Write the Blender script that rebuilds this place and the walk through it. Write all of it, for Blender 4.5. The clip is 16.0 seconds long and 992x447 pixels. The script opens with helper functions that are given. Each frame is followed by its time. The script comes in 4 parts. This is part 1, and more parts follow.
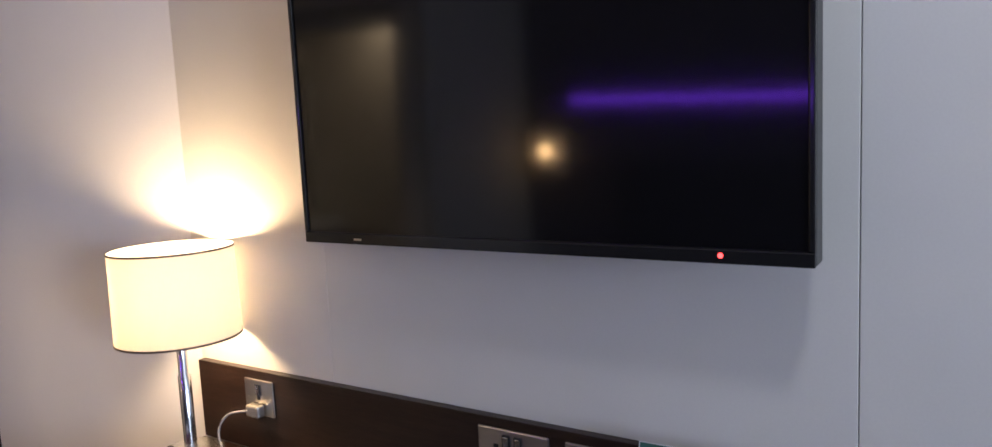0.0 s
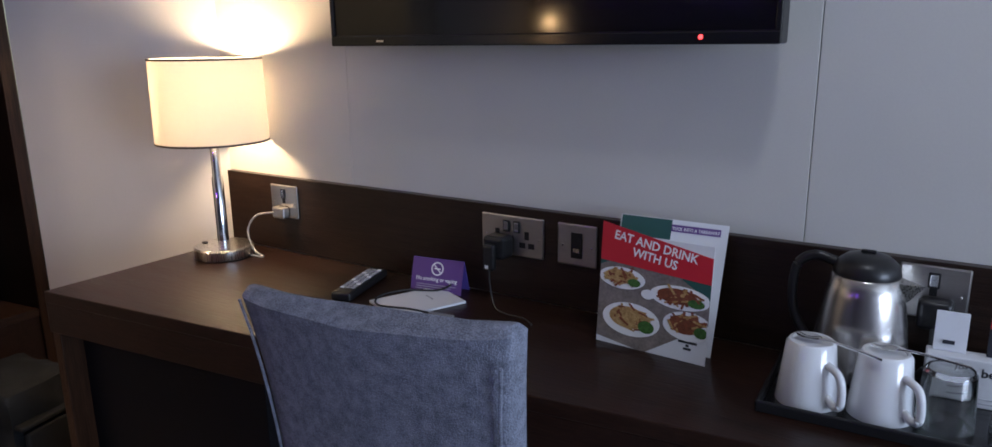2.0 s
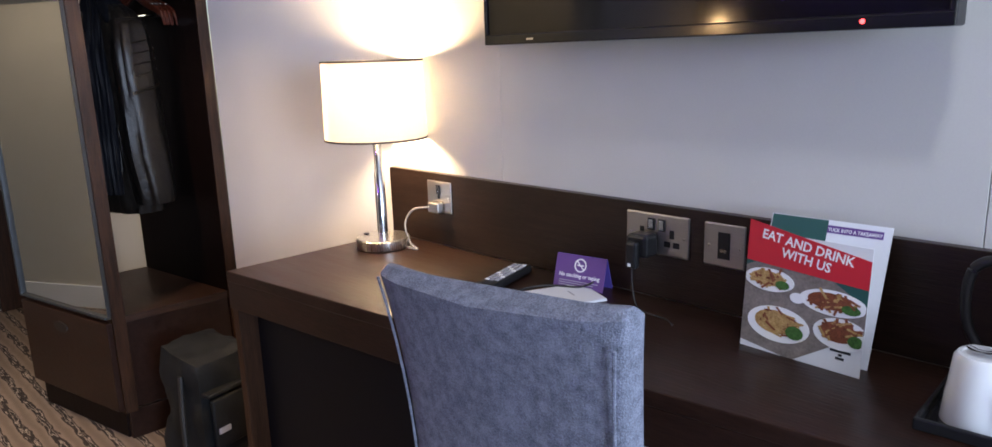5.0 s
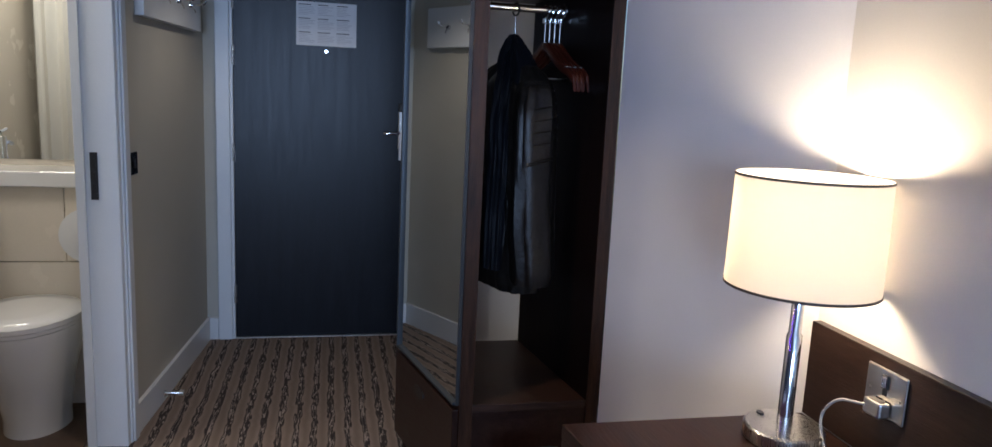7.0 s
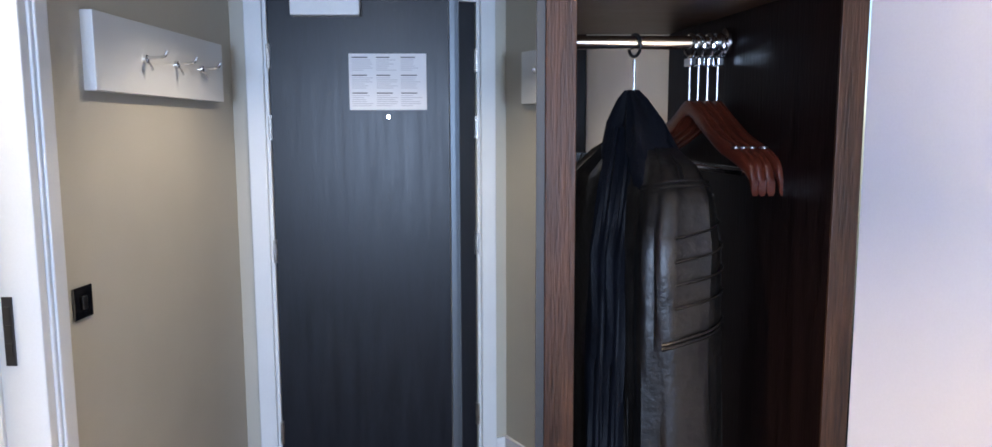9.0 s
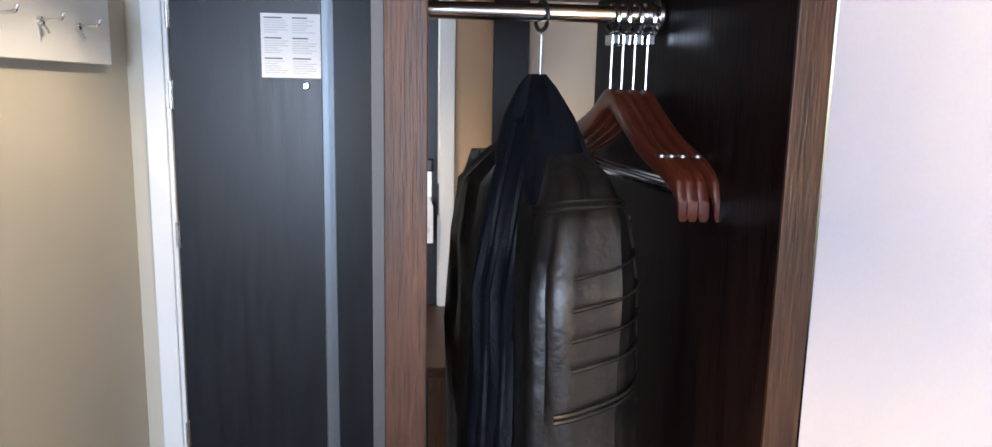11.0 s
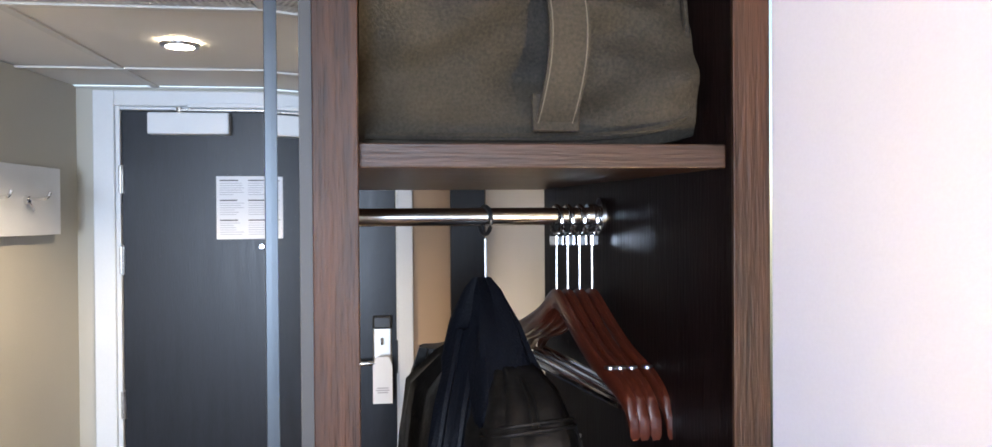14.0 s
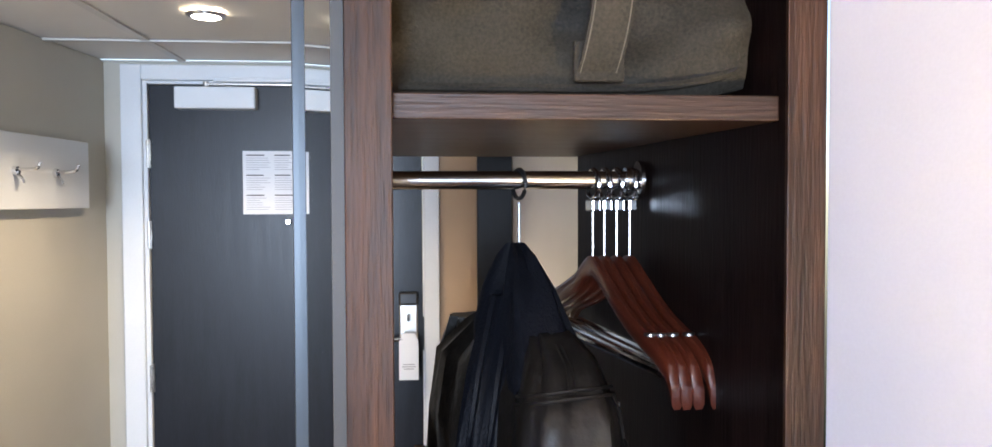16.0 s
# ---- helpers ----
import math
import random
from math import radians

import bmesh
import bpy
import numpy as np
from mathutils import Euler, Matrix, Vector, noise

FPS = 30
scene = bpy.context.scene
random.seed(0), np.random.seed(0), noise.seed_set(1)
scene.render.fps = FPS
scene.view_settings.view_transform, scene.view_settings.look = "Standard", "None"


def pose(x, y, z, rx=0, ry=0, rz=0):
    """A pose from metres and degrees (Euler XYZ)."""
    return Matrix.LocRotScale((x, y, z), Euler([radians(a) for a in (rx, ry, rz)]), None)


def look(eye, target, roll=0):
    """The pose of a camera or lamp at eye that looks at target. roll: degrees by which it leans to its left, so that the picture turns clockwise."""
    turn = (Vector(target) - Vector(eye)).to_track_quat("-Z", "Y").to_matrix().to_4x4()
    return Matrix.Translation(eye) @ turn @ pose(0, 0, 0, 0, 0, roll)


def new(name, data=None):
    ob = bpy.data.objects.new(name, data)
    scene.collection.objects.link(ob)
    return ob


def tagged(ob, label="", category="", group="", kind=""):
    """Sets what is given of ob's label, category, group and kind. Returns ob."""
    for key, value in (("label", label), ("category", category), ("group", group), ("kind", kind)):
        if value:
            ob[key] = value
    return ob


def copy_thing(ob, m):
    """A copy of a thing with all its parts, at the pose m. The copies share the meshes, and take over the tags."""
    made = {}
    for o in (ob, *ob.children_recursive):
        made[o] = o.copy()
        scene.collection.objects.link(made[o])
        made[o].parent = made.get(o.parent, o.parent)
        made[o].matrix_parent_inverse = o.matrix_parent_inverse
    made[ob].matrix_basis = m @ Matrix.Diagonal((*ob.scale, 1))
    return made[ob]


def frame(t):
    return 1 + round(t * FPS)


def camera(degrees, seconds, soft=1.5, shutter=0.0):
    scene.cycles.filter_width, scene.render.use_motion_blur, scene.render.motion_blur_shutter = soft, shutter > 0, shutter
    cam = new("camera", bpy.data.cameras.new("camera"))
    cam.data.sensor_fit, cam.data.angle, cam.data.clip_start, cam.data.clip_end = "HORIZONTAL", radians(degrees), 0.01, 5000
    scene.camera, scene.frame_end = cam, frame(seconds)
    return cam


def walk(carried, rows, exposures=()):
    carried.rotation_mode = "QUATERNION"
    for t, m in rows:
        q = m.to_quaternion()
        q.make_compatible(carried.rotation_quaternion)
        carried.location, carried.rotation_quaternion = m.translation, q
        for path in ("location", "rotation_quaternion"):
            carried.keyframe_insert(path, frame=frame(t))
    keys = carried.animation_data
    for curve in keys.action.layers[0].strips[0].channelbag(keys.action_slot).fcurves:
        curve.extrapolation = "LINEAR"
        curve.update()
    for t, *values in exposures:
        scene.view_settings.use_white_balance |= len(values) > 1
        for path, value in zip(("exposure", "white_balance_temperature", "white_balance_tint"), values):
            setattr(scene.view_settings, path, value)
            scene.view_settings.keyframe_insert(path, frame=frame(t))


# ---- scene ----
cam = camera(66.5, 16.0)
PATH = [
    (0, (1.682, -1.166, 1.487), (0.591, 0.493, 1.251), -2.8),
    (0.5, (1.721, -1.186, 1.476), (0.612, 0.433, 1.089), -3.4),
    (1, (1.744, -1.306, 1.379), (0.656, 0.336, 1.031), -2.5),
    (1.5, (1.768, -1.318, 1.348), (0.646, 0.264, 0.86), -1.6),
    (2, (1.782, -1.361, 1.306), (0.715, 0.261, 0.827), -0.7),
    (2.5, (1.798, -1.381, 1.281), (0.771, 0.251, 0.753), 0.4),
    (3, (1.806, -1.405, 1.239), (0.779, 0.193, 0.608), 2.7),
    (3.5, (1.856, -1.373, 1.243), (0.654, 0.146, 0.747), 0.6),
    (5.8, (1.761, -1.298, 1.283), (0.279, -0.031, 0.835), 0.6),
    (6, (1.698, -1.265, 1.271), (0.188, -0.024, 0.849), 1.6),
    (6.4, (1.574, -1.218, 1.313), (-0.115, -0.2, 0.977), 0.8),
    (6.5, (1.527, -1.166, 1.321), (-0.212, -0.24, 0.978), 2.33),
    (7, (1.338, -1.000, 1.384), (-0.585, -0.573, 1.047), 2.7),
    (7.5, (0.972, -0.869, 1.442), (-0.982, -0.558, 1.154), 0.1),
    (8, (0.752, -0.808, 1.470), (-1.258, -0.545, 1.236), 0.1),
    (8.5, (0.462, -0.753, 1.496), (-1.522, -0.724, 1.244), -1.89),
    (8.6, (0.411, -0.748, 1.498), (-1.576, -0.695, 1.274), -1.0),
    (11, (-0.054, -0.561, 1.55), (-2.019, -0.406, 1.211), 1.2),
    (11.5, (-0.058, -0.543, 1.53), (-2.028, -0.227, 1.083), 0.43),
    (11.8, (-0.062, -0.526, 1.524), (-2.017, -0.292, 1.174), 1.6),
    (12, (-0.041, -0.537, 1.567), (-2.003, -0.347, 1.228), -0.7),
    (12.5, (-0.053, -0.535, 1.576), (-2.034, -0.4, 1.337), -0.2),
    (13, (-0.076, -0.539, 1.61), (-2.06, -0.352, 1.448), -1.3),
    (13.5, (-0.095, -0.518, 1.615), (-2.075, -0.271, 1.48), -1.2),
    (14, (-0.086, -0.529, 1.662), (-2.072, -0.289, 1.644), -0.4),
    (14.5, (-0.107, -0.551, 1.689), (-2.093, -0.342, 1.797), 0.5),
    (15, (-0.112, -0.548, 1.672), (-2.082, -0.385, 1.716), 0.8),
    (15.5, (-0.117, -0.545, 1.655), (-2.087, -0.36, 1.653), 0.76),
    (16, (-0.121, -0.54, 1.635), (-2.112, -0.361, 1.574), -0.2),
]
EXPOSURE = [(0, 0.35, 6600, 13), (0.5, 0.15, 6600, 13), (1, 0.05, 6600, 13), (1.5, -0.02, 6200, 12), (2, -0.02, 6250, 12), (2.5, 0.25, 6500, 13), (3, 0.82, 6700, 12), (3.5, 1.0, 7000, 13), (6, 0.55, 6000, 11), (6.5, 0.1, 5800, 11), (7, 0.1, 5300, 9), (7.5, 0.65, 5400, 8), (8, 1.15, 5500, 8), (8.6, 1.5, 5600, 9), (11, 2.18, 6450, 8), (16, 2.18, 6450, 8)]
walk(cam, [(t, look(eye, target, roll)) for t, eye, target, roll in PATH], EXPOSURE)

# ---- world and lights ----
world = bpy.data.worlds.new("sky")
scene.world = world
world.use_nodes = True
wn = world.node_tree.nodes
sky = wn.new("ShaderNodeTexSky")
sky.sky_type = 'NISHITA'
sky.sun_disc = False
sky.sun_elevation = radians(35)
sky.sun_rotation = radians(200)
world.node_tree.links.new(sky.outputs[0], wn["Background"].inputs[0])
wn["Background"].inputs[1].default_value = 0.1


def lamp(name, kind, place, energy, color, size=0.1, target=None, size_y=None, spot=None):
    data = bpy.data.lights.new(name, kind)
    data.energy, data.color = energy, color
    if kind == 'AREA':
        data.size = size
        if size_y:
            data.shape, data.size_y = 'RECTANGLE', size_y
        else:
            data.shape = 'DISK'
    else:
        data.shadow_soft_size = size
    if spot:
        data.spot_size, data.spot_blend = radians(spot), 0.6
    ob = new(name, data)
    ob.matrix_world = look(place, target) if target else pose(*place)
    return ob


WARM = (1.0, 0.62, 0.28)
lamp("window_light", 'AREA', (5.52, -1.7, 1.45), 115, (0.64, 0.77, 1.0), 1.7, (0, -1.3, 1.2), 1.3)
lamp("ceiling_light_glow", 'AREA', (1.75, -0.72, 2.36), 4, (0.85, 0.9, 1.0), 0.16, (1.75, -0.72, 0))
lamp("table_lamp_bulb", 'POINT', (0.112, -0.138, 1.200), 13.5, (1.0, 0.70, 0.40), 0.035)
lamp("hall_downlight_glow", 'SPOT', (-2.14, -1.105, 2.10), 15, (1.0, 0.78, 0.55), 0.04, (-2.14, -1.105, 0), spot=130)
lamp("hall_downlight_glow_near", 'SPOT', (-0.53, -1.02, 2.10), 33, (1.0, 0.69, 0.41), 0.04, (-0.53, -1.02, 0), spot=108)
lamp("bathroom_light_glow", 'AREA', (-1.4, -2.5, 2.28), 10, (1.0, 0.82, 0.6), 0.4, (-1.4, -2.5, 0))
lamp("bedside_lamp_bulb", 'POINT', (-0.30, -2.6, 1.38), 2.5, WARM, 0.03)


# ---- materials ----
def node_mat(name):
    m = bpy.data.materials.new(name)
    m.use_nodes = True
    return m, m.node_tree.nodes, m.node_tree.links, m.node_tree.nodes["Principled BSDF"]


def surface(name, color, rough=0.5, metal=0.0, vary=0.12, scale=6.0, fine=120.0, bump=0.05, stretch=(1, 1, 1), coat=0.0, other=None, gloss=0.4):
    """Colour broken up at two scales, with fine relief. other: a second colour for the coarse pattern."""
    m, n, l, b = node_mat(name)
    tc = n.new("ShaderNodeTexCoord")
    mp = n.new("ShaderNodeMapping")
    mp.inputs["Scale"].default_value = stretch
    l.new(tc.outputs["Object"], mp.inputs[0])
    big, small = n.new("ShaderNodeTexNoise"), n.new("ShaderNodeTexNoise")
    big.inputs["Scale"].default_value, small.inputs["Scale"].default_value = scale, fine
    big.inputs["Detail"].default_value, small.inputs["Detail"].default_value = 5, 3
    for t in (big, small):
        l.new(mp.outputs[0], t.inputs["Vector"])
    mix = n.new("ShaderNodeMix")
    mix.data_type = 'RGBA'
    lo = [c * (1 - vary) for c in color]
    hi = other or [min(1, c * (1 + vary)) for c in color]
    mix.inputs["A"].default_value, mix.inputs["B"].default_value = (*lo, 1), (*hi, 1)
    add = n.new("ShaderNodeMath")
    add.operation = 'MULTIPLY_ADD'
    l.new(small.outputs[0], add.inputs[0])
    add.inputs[1].default_value = 0.5
    half = n.new("ShaderNodeMath")
    half.operation = 'MULTIPLY'
    half.inputs[1].default_value = 0.5
    l.new(big.outputs[0], half.inputs[0])
    l.new(half.outputs[0], add.inputs[2])
    ramp = n.new("ShaderNodeMapRange")
    ramp.inputs[1].default_value, ramp.inputs[2].default_value = 0.32, 0.68
    l.new(add.outputs[0], ramp.inputs[0])
    l.new(ramp.outputs[0], mix.inputs["Factor"])
    l.new(mix.outputs["Result"], b.inputs["Base Color"])
    rr = n.new("ShaderNodeMapRange")
    rr.inputs[3].default_value, rr.inputs[4].default_value = max(0.02, rough - 0.06), rough + 0.08
    l.new(big.outputs[0], rr.inputs[0])
    l.new(rr.outputs[0], b.inputs["Roughness"])
    b.inputs["Metallic"].default_value = metal
    b.inputs["Coat Weight"].default_value = coat
    b.inputs["Specular IOR Level"].default_value = gloss
    if bump:
        bp = n.new("ShaderNodeBump")
        bp.inputs["Strength"].default_value, bp.inputs["Distance"].default_value = bump, 0.003
        l.new(small.outputs[0], bp.inputs["Height"])
        l.new(bp.outputs[0], b.inputs["Normal"])
    return m


def plain(name, color, rough=0.4, metal=0.0, **more):
    m, n, l, b = node_mat(name)
    b.inputs["Base Color"].default_value, b.inputs["Roughness"].default_value, b.inputs["Metallic"].default_value = (*color, 1), rough, metal
    for k, v in more.items():
        b.inputs[k.replace("_", " ")].default_value = v
    return m


def glow(name, color, strength):
    m, n, l, b = node_mat(name)
    b.inputs["Base Color"].default_value = (*color, 1)
    b.inputs["Emission Color"].default_value, b.inputs["Emission Strength"].default_value = (*color, 1), strength
    return m


def shade_fabric(name):
    m, n, l, b = node_mat(name)
    tr, df, mx = n.new("ShaderNodeBsdfTranslucent"), n.new("ShaderNodeBsdfDiffuse"), n.new("ShaderNodeMixShader")
    tr.inputs[0].default_value, df.inputs[0].default_value = (0.80, 0.76, 0.70, 1), (0.78, 0.76, 0.72, 1)
    mx.inputs[0].default_value = 0.55
    tc, w = n.new("ShaderNodeTexCoord"), n.new("ShaderNodeTexNoise")
    w.inputs["Scale"].default_value = 400
    bp = n.new("ShaderNodeBump")
    bp.inputs["Strength"].default_value, bp.inputs["Distance"].default_value = 0.15, 0.001
    l.new(tc.outputs["Object"], w.inputs["Vector"])
    l.new(w.outputs[0], bp.inputs["Height"])
    l.new(bp.outputs[0], df.inputs["Normal"])
    l.new(df.outputs[0], mx.inputs[1])
    l.new(tr.outputs[0], mx.inputs[2])
    l.new(mx.outputs[0], n["Material Output"].inputs[0])
    return m


def striped_carpet():
    m, n, l, b = node_mat("striped_carpet")
    tc, mp, wv, ns = n.new("ShaderNodeTexCoord"), n.new("ShaderNodeMapping"), n.new("ShaderNodeTexWave"), n.new("ShaderNodeTexNoise")
    mp.inputs["Scale"].default_value = (1, 1, 1)
    wv.bands_direction = 'Y'
    wv.inputs["Scale"].default_value, wv.inputs["Distortion"].default_value = 4.6, 1.2
    wv.inputs["Detail"].default_value, wv.inputs["Detail Scale"].default_value = 2, 3
    ns.inputs["Scale"].default_value, ns.inputs["Detail"].default_value = 9, 4
    mp2 = n.new("ShaderNodeMapping")
    mp2.inputs["Scale"].default_value = (0.8, 8, 1)
    l.new(tc.outputs["Object"], mp.inputs[0])
    l.new(tc.outputs["Object"], mp2.inputs[0])
    l.new(mp.outputs[0], wv.inputs[0])
    l.new(mp2.outputs[0], ns.inputs["Vector"])
    mul = n.new("ShaderNodeMath")
    mul.operation = 'MULTIPLY'
    l.new(wv.outputs[1], mul.inputs[0])
    l.new(ns.outputs[0], mul.inputs[1])
    cr = n.new("ShaderNodeValToRGB")
    cr.color_ramp.elements[0].position, cr.color_ramp.elements[0].color = 0.0, (0.17, 0.125, 0.095, 1)
    cr.color_ramp.elements[1].position, cr.color_ramp.elements[1].color = 0.62, (0.02, 0.014, 0.012, 1)
    for at, c in ((0.30, (0.24, 0.185, 0.145, 1)), (0.36, (0.022, 0.015, 0.013, 1)), (0.46, (0.025, 0.017, 0.014, 1)), (0.50, (0.42, 0.35, 0.29, 1)), (0.54, (0.02, 0.014, 0.012, 1))):
        e = cr.color_ramp.elements.new(at)
        e.color = c
    l.new(mul.outputs[0], cr.inputs[0])
    l.new(cr.outputs[0], b.inputs["Base Color"])
    b.inputs["Roughness"].default_value = 0.95
    pile, bp = n.new("ShaderNodeTexNoise"), n.new("ShaderNodeBump")
    pile.inputs["Scale"].default_value = 350
    bp.inputs["Strength"].default_value, bp.inputs["Distance"].default_value = 0.6, 0.004
    l.new(tc.outputs["Object"], pile.inputs["Vector"])
    l.new(pile.outputs[0], bp.inputs["Height"])
    l.new(bp.outputs[0], b.inputs["Normal"])
    return m


def glass_mat(name):
    m, n, l, b = node_mat(name)
    b.inputs["Base Color"].default_value = (0.97, 0.99, 0.98, 1)
    b.inputs["Roughness"].default_value, b.inputs["Transmission Weight"].default_value, b.inputs["IOR"].default_value = 0.02, 1.0, 1.45
    return m


WALL = surface("wall_paint_white", (0.70, 0.70, 0.71), 0.6, vary=0.03, fine=300, bump=0.05)
PANEL = surface("wall_panel_laminate", (0.60, 0.59, 0.56), 0.45, vary=0.03, fine=260, bump=0.03)
HALL = surface("hall_wall_paint", (0.46, 0.44, 0.38), 0.65, vary=0.04, fine=300, bump=0.06)
TRIM = surface("trim_gloss_paint", (0.66, 0.68, 0.70), 0.32, vary=0.03, fine=200, bump=0.03)
CEIL = surface("ceiling_tile_white", (0.74, 0.73, 0.70), 0.8, vary=0.03, fine=500, bump=0.1)
BAR = plain("ceiling_grid_white", (0.62, 0.61, 0.58), 0.4)
WENGE = surface("dark_wood_laminate", (0.021, 0.0088, 0.0055), 0.33, vary=0.55, scale=5, fine=26, bump=0.2, stretch=(1, 9, 9), gloss=0.33)
WENGE_UP = surface("dark_wood_upright_grain", (0.034, 0.0145, 0.0065), 0.42, vary=0.7, scale=5, fine=26, bump=0.35, stretch=(12, 12, 0.8), gloss=0.25)
WENGE_Y = surface("dark_wood_cross_grain", (0.034, 0.017, 0.011), 0.40, vary=0.6, scale=5, fine=26, bump=0.3, stretch=(12, 0.8, 12), gloss=0.3)
# wardrobe wood with the shade of its inside and plinth put into the colour
WENGE_SHADED = surface("dark_wood_shaded", (0.0065, 0.0032, 0.0026), 0.42, vary=0.5, scale=5, fine=26, bump=0.15, stretch=(9, 9, 0.8), gloss=0.12)
DOORM = surface("entrance_door_veneer", (0.0075, 0.009, 0.0135), 0.33, vary=0.35, scale=4, fine=40, bump=0.10, stretch=(9, 9, 0.8), gloss=0.3)
CHROME = plain("chrome", (0.75, 0.75, 0.76), 0.12, 1.0)
SATIN = plain("satin_metal", (0.30, 0.29, 0.28), 0.3, 1.0)
KETTLE = plain("polished_kettle_steel", (0.52, 0.50, 0.48), 0.24, 1.0, Anisotropic=0.6)
STEEL = surface("brushed_steel", (0.58, 0.56, 0.53), 0.27, 1.0, vary=0.06, scale=20, fine=60, bump=0.015, stretch=(30, 30, 1))
PLATE = surface("brushed_plate", (0.56, 0.54, 0.51), 0.3, 1.0, vary=0.1, scale=20, fine=60, bump=0.06, stretch=(1, 30, 30))
BLACK = plain("black_plastic", (0.012, 0.012, 0.013), 0.35)
RUBBER = plain("black_cable_rubber", (0.02, 0.02, 0.02), 0.5)
SCREEN = plain("television_glass", (0.004, 0.004, 0.005), 0.09)
FABRIC = surface("blue_grey_woven_fabric", (0.215, 0.235, 0.30), 0.9, vary=0.5, scale=60, fine=420, bump=0.9)
LEATHER = surface("black_leather", (0.0085, 0.0068, 0.0056), 0.38, vary=0.5, scale=14, fine=55, bump=0.5)
HOODM = surface("navy_black_fabric", (0.0022, 0.0028, 0.0056), 0.55, vary=0.5, scale=12, fine=300, bump=0.4, gloss=0.25)
CANVAS = surface("olive_canvas", (0.023, 0.0195, 0.0135), 0.75, vary=0.65, scale=9, fine=300, bump=0.35, gloss=0.3)
NYLON = surface("dark_grey_nylon", (0.010, 0.0115, 0.013), 0.6, vary=0.5, scale=10, fine=400, bump=0.4, gloss=0.25)
HANGERW = surface("reddish_brown_hanger_wood", (0.065, 0.013, 0.006), 0.32, vary=0.3, scale=6, fine=30, bump=0.1, stretch=(1, 9, 9), coat=0.4)
PAPER = surface("white_paper", (0.72, 0.73, 0.76), 0.7, vary=0.02, fine=200, bump=0.02)
CERAMIC = plain("white_ceramic", (0.78, 0.79, 0.80), 0.12, Coat_Weight=0.5)
TILE = surface("cream_bathroom_panel", (0.72, 0.66, 0.56), 0.25, vary=0.03, bump=0.02)
GLASS = glass_mat("clear_glass")
MIRROR = plain("mirror_silver", (0.86, 0.88, 0.87), 0.015, 1.0)
CARPET = striped_carpet()
SHADE = shade_fabric("lampshade_fabric")
PURPLE = plain("purple_print", (0.12, 0.055, 0.22), 0.4)
PURPLE_EDGE = plain("violet_print", (0.12, 0.09, 0.42), 0.4)
RED = plain("red_print", (0.55, 0.02, 0.035), 0.45)
WHITEP = plain("white_print", (0.82, 0.82, 0.84), 0.5)
GREYP = plain("grey_print", (0.38, 0.38, 0.42), 0.6)
INK = plain("dark_ink", (0.02, 0.022, 0.03), 0.6)
GREENP = plain("dark_teal_print", (0.02, 0.085, 0.075), 0.5)
TABLEP = surface("printed_grey_tabletop", (0.20, 0.17, 0.155), 0.5, vary=0.35, scale=30, fine=200, bump=0)
CHIPS = surface("printed_golden_food", (0.50, 0.24, 0.07), 0.5, vary=0.5, scale=160, fine=500, bump=0, other=(0.62, 0.42, 0.18))
MEAT = surface("printed_brown_food", (0.20, 0.06, 0.03), 0.5, vary=0.5, scale=160, fine=500, bump=0)
PEAS = surface("printed_green_food", (0.05, 0.13, 0.03), 0.5, vary=0.6, scale=200, fine=600, bump=0)
LED = glow("purple_led", (0.22, 0.05, 1.0), 26)
RED_LED = glow("red_led", (1.0, 0.05, 0.05), 4)
DOWNL = glow("downlight_lens", (1.0, 0.88, 0.7), 14)
BULB = glow("bulb_glass", (1.0, 0.75, 0.45), 10)


# ---- mesh helpers ----
def link(name, bm, mat, parent=None, label="", smooth=False):
    me = bpy.data.meshes.new(name)
    bm.normal_update()
    bm.to_mesh(me)
    bm.free()
    if mat:
        me.materials.append(mat)
    if smooth:
        for p in me.polygons:
            p.use_smooth = True
        me.set_sharp_from_angle(angle=radians(40))
    ob = new(name, me)
    ob.parent = parent
    if label:
        tagged(ob, label)
    return ob


def part(name, bm, mat, parent, label="", smooth=False):
    return link(name, bm, mat, parent, label, smooth)


def thing(name, m, label, category, group="", kind=""):
    ob = new(name)
    ob.empty_display_size = 0.05
    ob.matrix_basis = m
    return tagged(ob, label, category, group, kind)


def structure(name, bm, mat, label, smooth=False):
    return tagged(link(name, bm, mat, None, "", smooth), label, name.split("_")[0], "", "structure")


def box(x0, x1, y0, y1, z0, z1, bevel=0.0, bm=None, segs=2):
    one = bmesh.new()
    bmesh.ops.create_cube(one, size=1, matrix=Matrix.Translation(((x0 + x1) / 2, (y0 + y1) / 2, (z0 + z1) / 2)) @ Matrix.Diagonal((x1 - x0, y1 - y0, z1 - z0, 1)))
    if bevel:
        bmesh.ops.bevel(one, geom=one.edges[:], offset=bevel, segments=segs, profile=0.5, affect='EDGES')
    return one if bm is None else merge(bm, one)


def merge(bm, other):
    me = bpy.data.meshes.new("tmp")
    other.to_mesh(me)
    other.free()
    bm.from_mesh(me)
    bpy.data.meshes.remove(me)
    return bm


def move(bm, m):
    bmesh.ops.transform(bm, matrix=m, verts=bm.verts[:])
    return bm


def warp(bm, f):
    for v in bm.verts:
        v.co = f(v.co)
    return bm


